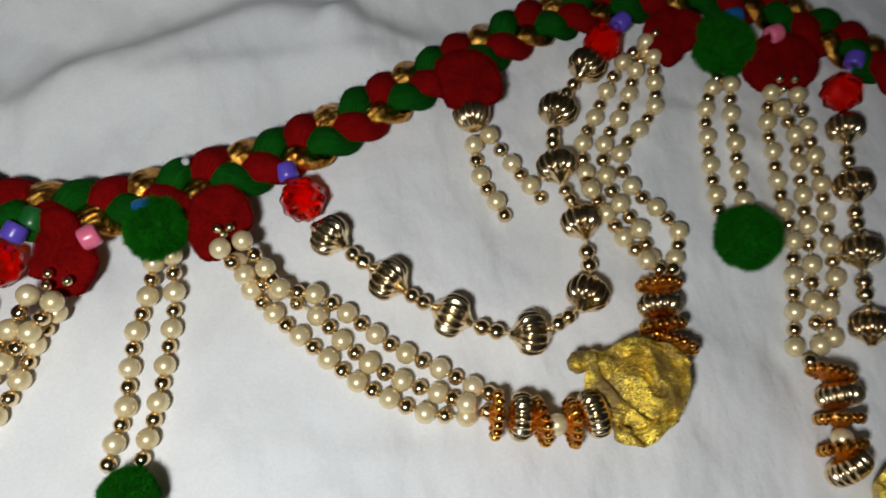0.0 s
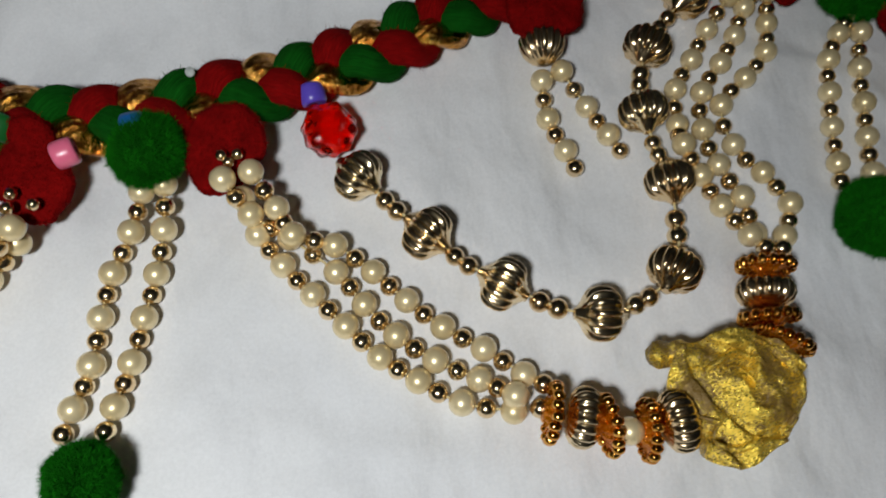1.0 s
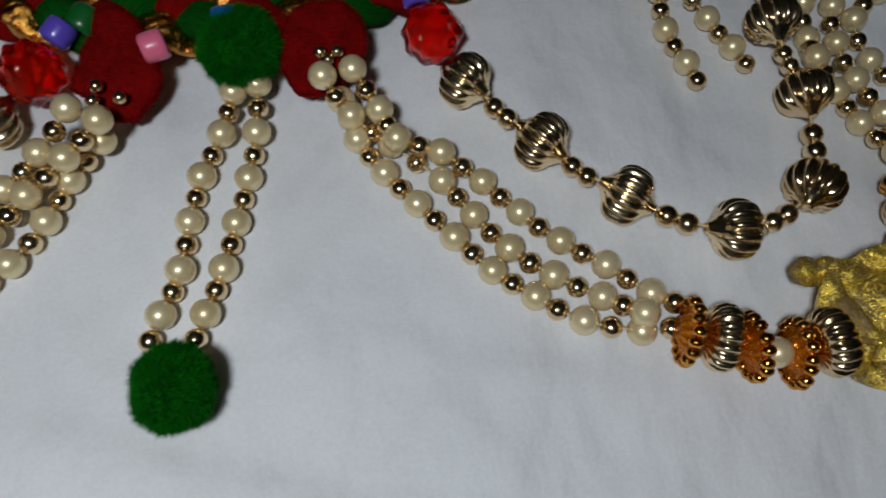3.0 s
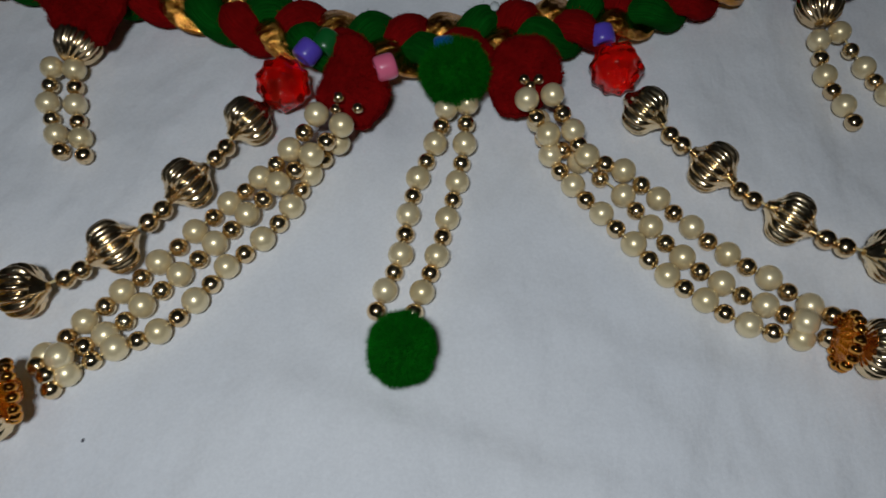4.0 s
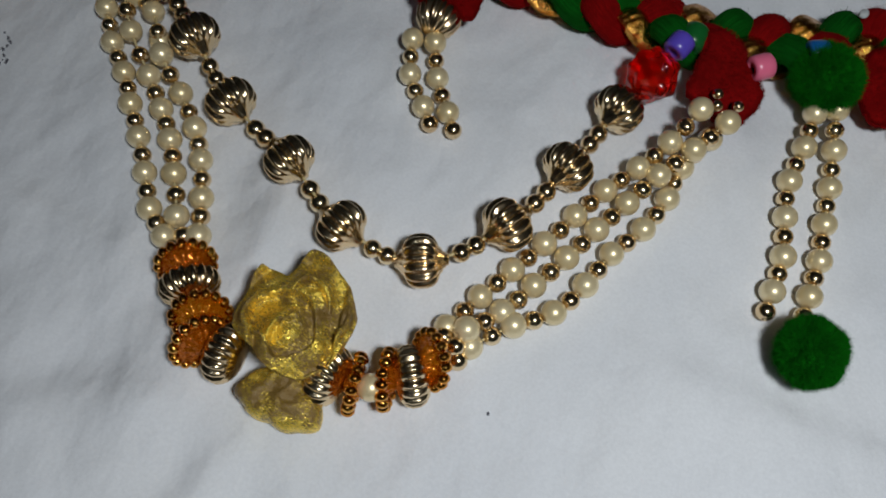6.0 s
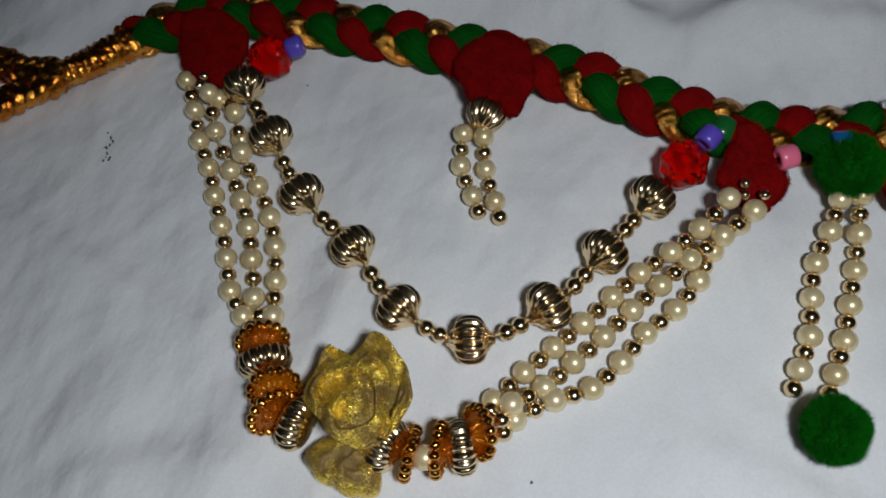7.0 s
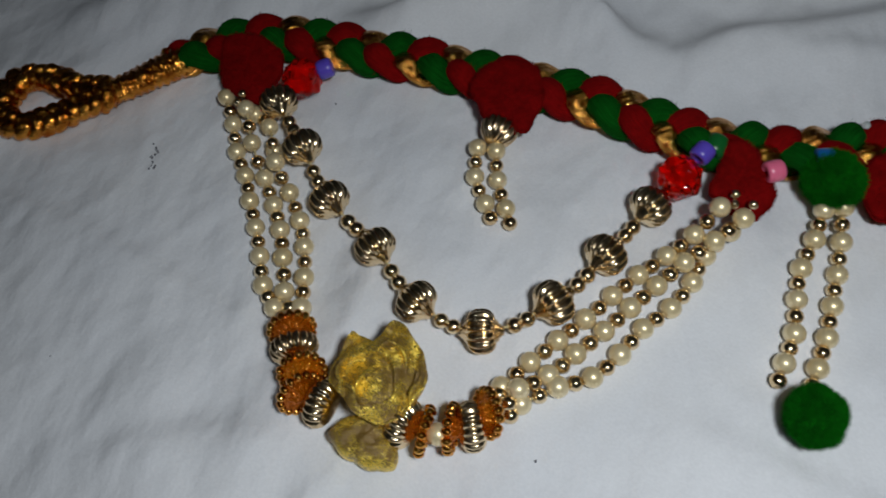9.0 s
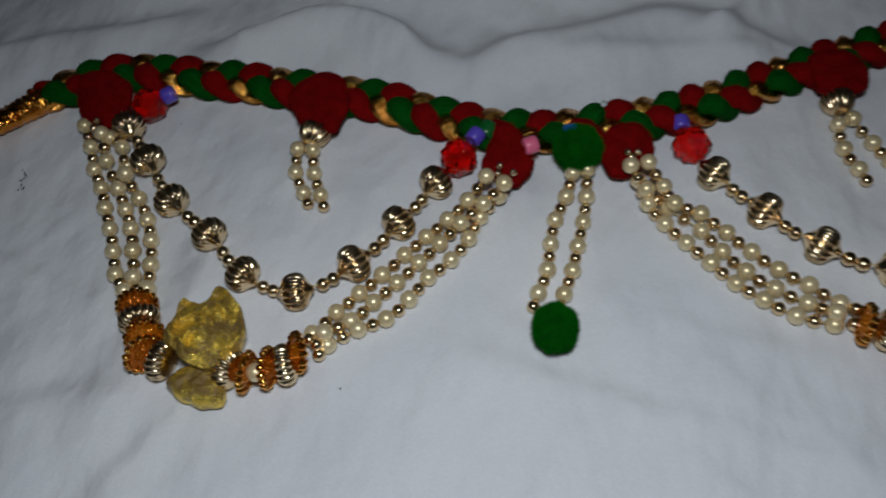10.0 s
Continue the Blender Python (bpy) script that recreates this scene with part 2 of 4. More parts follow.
def knob_mesh():
    bm = bmesh.new()
    bmesh.ops.create_icosphere(bm, subdivisions=2, radius=0.00182, matrix=Matrix.Diagonal((1.25, 1, 1, 1)))
    return finish("knob", bm, AMBER_KNOB)


KNOB_ME = knob_mesh()


def ruby_bead():
    """A round acrylic bead with rows of rosette bosses."""
    bm = bmesh.new()
    bmesh.ops.create_uvsphere(bm, u_segments=56, v_segments=32, radius=0.0090)
    for v in bm.verts:
        d = v.co.normalized()
        a, lat = math.atan2(d.y, d.z), math.asin(max(-1, min(1, d.x)))
        row = round(lat / 0.55)
        f = math.cos(5.0 * (a + row * 0.31)) * math.cos(lat) ** 0.5 * (0.5 + 0.5 * math.cos(2 * math.pi * (lat / 0.55 - row)))
        v.co = d * 0.0090 * (1 + 0.13 * f)
    return bm


RUBY_ME = finish("ruby_bead", ruby_bead(), RUBY)


def pony(mat, name, r=0.0046, h=0.0036):
    prof = [(-h, 0.0018, 0), (-h, r * 0.8, 0), (-h * 0.82, r * 0.95, 0), (-h * 0.4, r, 0), (h * 0.4, r, 0), (h * 0.82, r * 0.95, 0), (h, r * 0.8, 0), (h, 0.0018, 0)]
    bm = lathe(prof, 28)
    bm.faces.ensure_lookup_table()
    for f in [f for f in bm.faces if len(f.verts) > 4]:
        bmesh.ops.inset_region(bm, faces=[f], thickness=0.0001, depth=-0.003)
    return finish(name, bm, mat)


PURPLE_ME, PINK_ME, BLUE_ME = pony(PURPLE, "purple_bead"), pony(PINK, "pink_bead"), pony(BLUE, "blue_bead")
GREEN_ME = pony(plastic("green_plastic", (0.008, 0.11, 0.02)), "green_bead", 0.0050, 0.0042)
CLEAR_ME = finish("clear_bead", ball(0.0017, 16, 10), CLEAR)


def spline(points, n):
    """n points, evenly spaced, on a smooth curve through the given ones."""
    p = [Vector(q) for q in points]
    p = [2 * p[0] - p[1]] + p + [2 * p[-1] - p[-2]]
    fine = []
    for a, b, c, d in zip(p, p[1:], p[2:], p[3:]):
        for k in range(24):
            t = k / 24
            fine.append(0.5 * (2 * b + (c - a) * t + (2 * a - 5 * b + 4 * c - d) * t * t + (3 * b - a - 3 * c + d) * t ** 3))
    fine.append(p[-2].copy())
    acc = [0.0]
    for a, b in zip(fine, fine[1:]):
        acc.append(acc[-1] + (b - a).length)
    out, k = [], 0
    for i in range(n):
        s = acc[-1] * i / (n - 1)
        while k < len(acc) - 2 and acc[k + 1] < s:
            k += 1
        f = (s - acc[k]) / max(acc[k + 1] - acc[k], 1e-9)
        out.append(fine[k].lerp(fine[k + 1], f))
    return out, acc[-1]


def along(at, way, spin=0.0, scale=1.0):
    """A pose whose x axis points the given way."""
    q = Vector(way).to_track_quat("X", "Z")
    return Matrix.Translation(at) @ q.to_matrix().to_4x4() @ Matrix.Rotation(spin, 4, "X") @ Matrix.Scale(scale, 4)


def tube(points, radius, sides=8):
    bm = bmesh.new()
    rings = []
    for i, p in enumerate(points):
        way = (points[min(i + 1, len(points) - 1)] - points[max(i - 1, 0)]).normalized()
        side = way.cross(Vector((0, 0, 1))).normalized()
        up = side.cross(way)
        rings.append([bm.verts.new(p + radius * (math.cos(2 * math.pi * k / sides) * side + math.sin(2 * math.pi * k / sides) * up)) for k in range(sides)])
    for a, b in zip(rings, rings[1:]):
        for k in range(sides):
            bm.faces.new((a[k], a[(k + 1) % sides], b[(k + 1) % sides], b[k]))
    bm.faces.new(rings[0][::-1])
    bm.faces.new(rings[-1])
    bmesh.ops.recalc_face_normals(bm, faces=bm.faces)
    return bm


rng = random.Random(7)


def string_beads(owner, pearls, tail=False):
    """Pearls on a thread with a plated ball between each pair; with a tail the string ends in a ball."""
    steps = 24
    line, _ = spline(pearls, steps * (len(pearls) - 1) + 1)
    cord_ob = part("bead_string", finish("bead_string", tube(line[::4], 0.00045, 6), THREAD), owner, None, "thin beige thread strung with beads")
    spots = [Vector(p) for p in pearls]
    near = [min(range(len(line)), key=lambda k: (line[k] - p).length) for p in spots]
    run = []
    for i, p in enumerate(spots):
        run.append(("pearl", p, near[i]))
        if i + 1 < len(spots):
            k = (near[i] + near[i + 1]) // 2
            q = line[k].copy()
            q.z = max(BALL_R + 0.0002, q.z - 0.0008)
            run.append(("gold_ball", q, k))
    if tail:
        q = spots[-1] + (spots[-1] - spots[-2]).normalized() * (PEARL_R + BALL_R)
        run.append(("gold_ball", Vector((q.x, q.y, max(BALL_R + 0.0002, q.z - 0.0006))), len(line) - 1))
    for what, p, k in run:
        way = (line[min(k + 4, len(line) - 1)] - line[max(k - 4, 0)]).normalized()
        turn = way + Vector((rng.uniform(-1, 1), rng.uniform(-1, 1), rng.uniform(-0.5, 0.5))) * 0.12
        part(what, PEARL_ME if what == "pearl" else BALL_ME, cord_ob, along(p, turn, rng.uniform(0, 6), rng.uniform(0.975, 1.02)))


# ---- the room and the bed ----
def sheet_height(x, y):
    """Creases of the sheet: almost flat under the hanging, deep folds beyond it."""
    far = max(0.0, min(1.0, (y - 0.20 - 0.35 * max(0.0, x)) / 0.10))
    far = far * far * (3 - 2 * far)
    h = 0.0007 * noise.noise((x * 16 + y * 9, y * 30 - x * 10, 1.3)) + 0.0004 * noise.noise((x * 60 + y * 40, y * 34 - x * 12, 5.1)) + 0.0010 * (0.3 - abs(noise.noise((x * 13 + y * 8, y * 17 - x * 6, 3.3))))
    u = y + 0.10 * math.sin(x * 7 + 1.0) * 0.35 - 0.12 * x
    h += far * (0.0015 * math.sin(u * 62 + 1.4 * noise.noise((x * 5, y * 5, 4))) + 0.006 * noise.noise((x * 7, u * 26, 7.7)) + 0.0052 * (0.4 - abs(noise.noise((x * 11 + y * 9, u * 22 - x * 4, 2.7)))) + 0.0024 * (0.4 - abs(noise.noise((x * 34, u * 40, 6.1)))))
    near = max(0.0, min(1.0, (-0.03 - y) / 0.12))
    h += near * 0.004 * noise.noise((x * 14 + y * 20, y * 10, 2.2))
    left = max(0.0, min(1.0, (-0.36 - x) / 0.12)) * max(0.0, min(1.0, (0.10 - y) / 0.1))
    h += left * 0.004 * noise.noise((x * 26 + y * 20, y * 9, 9.2))
    return h


def fold(x, y, line, height, near, beyond):
    """A ridge in the cloth along a line: a slow rise towards it and a short drop beyond it."""
    p = np.stack([x, y], -1)
    best, signed = np.full(x.shape, 9.0), np.zeros(x.shape)
    share = np.zeros(x.shape)
    pts = np.array([tuple(q)[:2] for q in spline([(a, b, 0) for a, b in line], 30)[0]])
    for k, (a, b) in enumerate(zip(pts, pts[1:])):
        d = b - a
        f = np.clip(((p - a) @ d) / (d @ d), 0, 1)
        off = p - a - f[..., None] * d
        r = np.hypot(off[..., 0], off[..., 1])
        side = np.where(d[0] * off[..., 1] - d[1] * off[..., 0] > 0, 1.0, -1.0)
        hit = r < best
        best, signed, share = np.where(hit, r, best), np.where(hit, r * side, signed), np.where(hit, (k + f) / 29, share)
    ends = np.clip(np.minimum(share, 1 - share) / 0.22, 0, 1)
    return height * ends * np.where(signed < 0, np.exp(-(signed / near) ** 2), np.exp(-(signed / beyond) ** 2))


def bed_sheet():
    xs = np.concatenate([np.linspace(-1.1, -0.62, 14)[:-1], np.linspace(-0.62, 0.42, 300), np.linspace(0.42, 1.0, 16)[1:]])
    ys = np.concatenate([np.linspace(-0.7, -0.2, 14)[:-1], np.linspace(-0.2, 0.56, 230), np.linspace(0.56, 1.2, 18)[1:]])
    gx, gy = np.meshgrid(xs, ys)
    z = np.array([[sheet_height(x, y) - 0.0003 for x in xs] for y in ys])
    z += fold(gx, gy, ((-0.185, 0.203), (-0.158, 0.215), (-0.138, 0.230), (-0.103, 0.246), (-0.078, 0.258), (-0.055, 0.265), (-0.026, 0.262), (0.001, 0.254), (0.022, 0.252), (0.05, 0.256)), 0.0125, 0.026, 0.0105)
    z += fold(gx, gy, ((-0.335, 0.190), (-0.311, 0.198), (-0.291, 0.211), (-0.263, 0.231), (-0.238, 0.235), (-0.210, 0.229), (-0.188, 0.217), (-0.165, 0.221)), 0.0150, 0.020, 0.0075)
    z += fold(gx, gy, ((-0.480, 0.150), (-0.440, 0.173), (-0.411, 0.189), (-0.363, 0.206), (-0.320, 0.232)), 0.0100, 0.022, 0.0100)
    z += fold(gx, gy, ((-0.040, 0.252), (-0.028, 0.263), (-0.015, 0.277), (0.000, 0.295)), 0.0060, 0.010, 0.0050)
    z += fold(gx, gy, ((0.085, 0.226), (0.120, 0.228), (0.150, 0.222), (0.185, 0.200)), 0.0018, 0.012, 0.0035)
    z += fold(gx, gy, ((-0.300, 0.262), (-0.200, 0.280), (-0.110, 0.302), (-0.020, 0.310), (0.080, 0.335)), 0.0150, 0.028, 0.0130)
    z += fold(gx, gy, ((-0.460, 0.240), (-0.380, 0.262), (-0.300, 0.300), (-0.200, 0.325)), 0.0140, 0.028, 0.0130)
    z += fold(gx, gy, ((-0.300, -0.010), (-0.270, -0.040), (-0.225, -0.075), (-0.170, -0.110)), 0.0024, 0.020, 0.0120)
    z += fold(gx, gy, ((-0.370, 0.060), (-0.330, 0.000), (-0.290, -0.060), (-0.240, -0.120)), 0.0032, 0.022, 0.0140)
    z += fold(gx, gy, ((-0.060, 0.070), (-0.010, 0.040), (0.050, 0.020), (0.110, 0.000)), 0.0014, 0.014, 0.0100)
    z += fold(gx, gy, ((-0.490, 0.046), (-0.4018, 0.0445), (-0.3575, 0.0362), (-0.316, 0.0276), (-0.280, 0.018)), 0.0016, 0.012, 0.0040)
    z += fold(gx, gy, ((-0.160, 0.043), (-0.107, 0.034), (-0.057, 0.0276), (0.001, 0.0216), (0.070, 0.014)), 0.0016, 0.014, 0.0045)
    z += fold(gx, gy, ((-0.262, -0.080), (-0.256, -0.055), (-0.2497, -0.0375), (-0.240, -0.012)), 0.0022, 0.008, 0.0060)
    z += fold(gx, gy, ((-0.340, -0.050), (-0.3047, -0.0284), (-0.2852, -0.0191), (-0.255, -0.010)), 0.0022, 0.009, 0.0060)
    z += fold(gx, gy, ((-0.060, 0.0715), (-0.0384, 0.0705), (-0.0133, 0.0683), (0.030, 0.064)), 0.0009, 0.008, 0.0040)
    z += fold(gx, gy, ((-0.120, 0.225), (-0.100, 0.2307), (-0.0657, 0.238), (-0.0196, 0.2457), (0.010, 0.246)), 0.0030, 0.010, 0.0060)
    verts = [(x, y, z[j, i]) for j, y in enumerate(ys) for i, x in enumerate(xs)]
    nx, ny = len(xs), len(ys)
    faces = [(j * nx + i, j * nx + i + 1, (j + 1) * nx + i + 1, (j + 1) * nx + i) for j in range(ny - 1) for i in range(nx - 1)]
    # the sides hang down over the mattress
    rim = list(range(nx)) + [j * nx + nx - 1 for j in range(1, ny)] + [(ny - 1) * nx + i for i in range(nx - 2, -1, -1)] + [j * nx for j in range(ny - 2, 0, -1)]
    start = len(verts)
    for k in rim:
        x, y, z = verts[k]
        verts.append((x * 1.01, y * 1.01, -0.34))
    m = len(rim)
    faces += [(rim[(k + 1) % m], rim[k], start + k, start + (k + 1) % m) for k in range(m)]
    me = bpy.data.meshes.new("bed_sheet")
    me.from_pydata(verts, [], faces)
    me.materials.append(SHEET)
    me.polygons.foreach_set("use_smooth", [True] * len(me.polygons))
    return tagged(new("bed_sheet", me), "creased white cotton bed sheet spread over a mattress", "bed sheet", kind="structure")


bed_sheet()


def slab(name, x0, x1, y0, y1, z0, z1, label, category):
    bm = bmesh.new()
    bmesh.ops.create_cube(bm, size=1, matrix=Matrix.Translation(((x0 + x1) / 2, (y0 + y1) / 2, (z0 + z1) / 2)) @ Matrix.Diagonal((x1 - x0, y1 - y0, z1 - z0, 1)))
    return tagged(new(name, finish(name, bm, WALL, False)), label, category, kind="structure")


# unseen shell of the room, added for what the plated beads reflect
slab("floor", -2.4, 2.4, -2.4, 2.4, -0.5, -0.42, "unseen plain grey floor of a dim room, added for reflections", "floor")
slab("ceiling", -2.4, 2.4, -2.4, 2.4, 2.3, 2.38, "unseen plain pale ceiling of a dim room, added for reflections", "ceiling")
slab("wall_north", -2.4, 2.4, 2.4, 2.5, -0.42, 2.3, "unseen plain painted wall of a dim room, added for reflections", "wall")
slab("wall_south", -2.4, 2.4, -2.5, -2.4, -0.42, 2.3, "unseen plain painted wall of a dim room, added for reflections", "wall")
slab("wall_east", 2.4, 2.5, -2.4, 2.4, -0.42, 2.3, "unseen plain painted wall of a dim room, added for reflections", "wall")
slab("wall_west", -2.5, -2.4, -2.4, 2.4, -0.42, 2.3, "unseen plain painted wall of a dim room, added for reflections", "wall")


# ---- the braided cord ----
CORD = [(x, y, 0.0095) for x, y in ((-0.3905, 0.1391), (-0.3744, 0.1537), (-0.3539, 0.1654), (-0.3292, 0.1686), (-0.3029, 0.1693), (-0.2766, 0.1706), (-0.2500, 0.1703), (-0.2248, 0.1710), (-0.2003, 0.1702), (-0.1758, 0.1659),
                                    (-0.1533, 0.1620), (-0.1334, 0.1615), (-0.1124, 0.1640), (-0.0909, 0.1711), (-0.0690, 0.1803), (-0.0462, 0.1905), (-0.0229, 0.2047), (0.0014, 0.2224), (0.0272, 0.2403), (0.0459, 0.2521),
                                    (0.0683, 0.2663), (0.0969, 0.2781), (0.1254, 0.2858), (0.1552, 0.2885), (0.1834, 0.2835), (0.2093, 0.2687), (0.2342, 0.2527), (0.2664, 0.2311), (0.2958, 0.2133))]
PERIOD, START = 0.0413, 0.0253
NCORD = 1500
cord_line, CORD_LEN = spline(CORD, NCORD)


def cord_frame(s):
    k = max(1, min(NCORD - 2, int(s / CORD_LEN * (NCORD - 1))))
    way = (cord_line[k + 1] - cord_line[k - 1]).normalized()
    side = Vector((0, 0, 1)).cross(way).normalized()
    return cord_line[k], way, side


def fuzz(bm, spots, length, width, count, seed, lean=0.6):
    """Short fibres that stand off a woolly surface."""
    r = random.Random(seed)
    uv = bm.loops.layers.uv.verify()
    for _ in range(count):
        p, n = spots[r.randrange(len(spots))]
        d = (n + lean * Vector((r.gauss(0, 1), r.gauss(0, 1), r.gauss(0, 1)))).normalized()
        side = d.cross(Vector((r.gauss(0, 1), r.gauss(0, 1), r.gauss(0, 1)))).normalized() * width
        tip = p + d * length * r.uniform(0.4, 1.15)
        f = bm.faces.new((bm.verts.new(p - side), bm.verts.new(p + side), bm.verts.new(tip)))
        q = (r.random(), r.random())
        for loop in f.loops:
            loop[uv].uv = q


def braid_strand(name, mat, phase, wide, thick, owner, label, hairs, seed, ribs=0.035):
    """One strand of the three-strand plait, with its lengthwise fibres."""
    steps, sides = int(CORD_LEN / 0.0011), 18
    a, b = 0.0068, 0.0036
    r = random.Random(seed)

    def centre(s):
        th = 2 * math.pi * (s - START) / PERIOD + 1.5 * math.pi - phase
        p, way, side = cord_frame(s)
        ease = min(1.0, s / 0.02 + 0.35)
        return p + side * a * ease * math.sin(th) + Vector((0, 0, b * math.sin(2 * th)))

    pts = [centre(CORD_LEN * k / (steps - 1)) for k in range(steps)]
    bm = bmesh.new()
    uv = bm.loops.layers.uv.verify()
    rings, spots = [], []
    for i, p in enumerate(pts):
        way = (pts[min(i + 1, steps - 1)] - pts[max(i - 1, 0)]).normalized()
        side = Vector((0, 0, 1)).cross(way).normalized()
        up = way.cross(side)
        s = CORD_LEN * i / (steps - 1)
        swell = 1 + 0.10 * noise.noise((s * 60, seed, 0)) + 0.05 * noise.noise((s * 220, seed, 3))
        ring = []
        for k in range(sides):
            t = 2 * math.pi * k / sides
            groove = 1 + ribs * math.cos(5 * t + s * 260)
            off = (side * wide * math.cos(t) + up * thick * math.sin(t)) * swell * groove
            ring.append(bm.verts.new(p + off))
            if math.sin(t) > -0.4:
                spots.append((p + off, off.normalized()))
        rings.append(ring)
    for i, (ra, rb) in enumerate(zip(rings, rings[1:])):
        for k in range(sides):
            f = bm.faces.new((ra[k], ra[(k + 1) % sides], rb[(k + 1) % sides], rb[k]))
            for loop, (du, dv) in zip(f.loops, ((0, 0), (0, 1), (1, 1), (1, 0))):
                loop[uv].uv = ((i + du) * 0.0011 * 10, (k + dv) / sides * 6)
    bm.faces.new(rings[0][::-1])
    bm.faces.new(rings[-1])
    bmesh.ops.recalc_face_normals(bm, faces=bm.faces)
    if hairs:
        fuzz(bm, spots, 0.0021, 0.00008, hairs, seed)
    part(name, finish(name, bm, mat), owner, None, label)


cord = thing("braided_cord", "thick cord plaited from red and green wool and gold ribbon", "braided cord", (-0.05, 0.18, 0))
braid_strand("red_strand", RED_YARN, 0.0, 0.0067, 0.0047, cord, "fuzzy dark red wool strand", 13000, 11)
braid_strand("gold_strand", RIBBON, 2 * math.pi / 3, 0.0060, 0.0026, cord, "shiny gold ribbon strand", 0, 12, 0.10)
braid_strand("green_strand", GREEN_YARN, 4 * math.pi / 3, 0.0064, 0.0047, cord, "ribbed green wool strand", 10000, 13)


def gold_tail():
    """The bound end of the cord and the hanging loop of twisted gold ribbon."""
    t = thing("hanging_loop", "gold ribbon loop bound round the end of the cord", "loop", (-0.405, 0.113, 0))
    line, length = spline([(-0.3869, 0.1434, 0.0085), (-0.3971, 0.1310, 0.0085), (-0.4067, 0.1195, 0.0080), (-0.4169, 0.1094, 0.0070)], 60)
    bm = bmesh.new()
    rings = []
    for i, p in enumerate(line):
        way = (line[min(i + 1, 59)] - line[max(i - 1, 0)]).normalized()
        side = Vector((0, 0, 1)).cross(way).normalized()
        up = way.cross(side)
        r0 = 0.0083 - 0.0022 * i / 59 + 0.0004 * noise.noise((i * 0.4, 0, 5))
        rings.append([bm.verts.new(p + (side * math.cos(a) + up * 0.85 * math.sin(a)) * (r0 + 0.0005 * math.cos(i * 1.45 + 0.8 * a + 2.2 * noise.noise((math.cos(a) * 1.3, math.sin(a) * 1.3, i * 0.07))) + 0.0006 * noise.noise((math.cos(a) * 3, math.sin(a) * 3, i * 0.35)))) for a in (2 * math.pi * k / 36 for k in range(36))])
    for a, b in zip(rings, rings[1:]):
        for k in range(36):
            bm.faces.new((a[k], a[(k + 1) % 36], b[(k + 1) % 36], b[k]))
    bm.faces.new(rings[0][::-1])
    bm.faces.new(rings[-1])
    bmesh.ops.recalc_face_normals(bm, faces=bm.faces)
    part("binding", finish("binding", bm, TAIL_GOLD), t, None, "ridged gold ribbon binding")
    ring_line, _ = spline([(-0.4148, 0.1115, 0.0070), (-0.4266, 0.0984, 0.0060), (-0.4421, 0.0837, 0.0055), (-0.4557, 0.0817, 0.0055), (-0.4650, 0.0913, 0.0055), (-0.4641, 0.1076, 0.0055), (-0.4507, 0.1121, 0.0055), (-0.4359, 0.1100, 0.0060), (-0.4174, 0.1125, 0.0070)], 260)
    for k in range(3):
        pts = []
        for i, p in enumerate(ring_line):
            way = (ring_line[min(i + 1, 259)] - ring_line[max(i - 1, 0)]).normalized()
            side = Vector((0, 0, 1)).cross(way).normalized()
            a = i * 0.19 + 2 * math.pi * k / 3
            pts.append(p + side * (0.0040 + 0.0006 * math.sin(i * 0.13)) * math.sin(a) + Vector((0, 0, 0.0016 * math.sin(2 * a) + 0.0004 * math.sin(i * 0.4))))
        bm = tube(pts, 0.0036, 14)
        for v in bm.verts:
            v.co += Vector((noise.noise(v.co * 330), noise.noise(v.co * 330 + Vector((3, 0, 0))), noise.noise(v.co * 330 + Vector((0, 7, 0))))) * 0.0008
        part("twisted_ribbon", finish("twisted_ribbon", bm, TAIL_GOLD), t)
    tuft, _ = spline([(-0.3975, 0.1352, 0.0125), (-0.3988, 0.1386, 0.0135), (-0.3974, 0.1405, 0.0115)], 8)
    part("ribbon_end", finish("ribbon_end", tube(tuft, 0.0013, 8), TAIL_GOLD), t)


gold_tail()


# ---- velvet petals, pompoms, beads on the cord ----
def polar(corners):
    """The middle of an outline and its radius at any angle, rounded from corner to corner."""
    mid = Vector((sum(x for x, _ in corners) / len(corners), sum(y for _, y in corners) / len(corners)))
    ring = sorted((math.atan2(y - mid.y, x - mid.x), math.hypot(x - mid.x, y - mid.y)) for x, y in corners)
    ring = [(ring[-1][0] - 2 * math.pi, ring[-1][1])] + ring + [(ring[0][0] + 2 * math.pi, ring[0][1])]

    def radius(a):
        a = (a + math.pi) % (2 * math.pi) - math.pi
        for (a0, r0), (a1, r1) in zip(ring, ring[1:]):
            if a0 <= a <= a1:
                f = (a - a0) / max(a1 - a0, 1e-6)
                return r0 + (r1 - r0) * (0.5 * f + 0.5 * f * f * (3 - 2 * f))
        return ring[0][1]

    return mid, radius


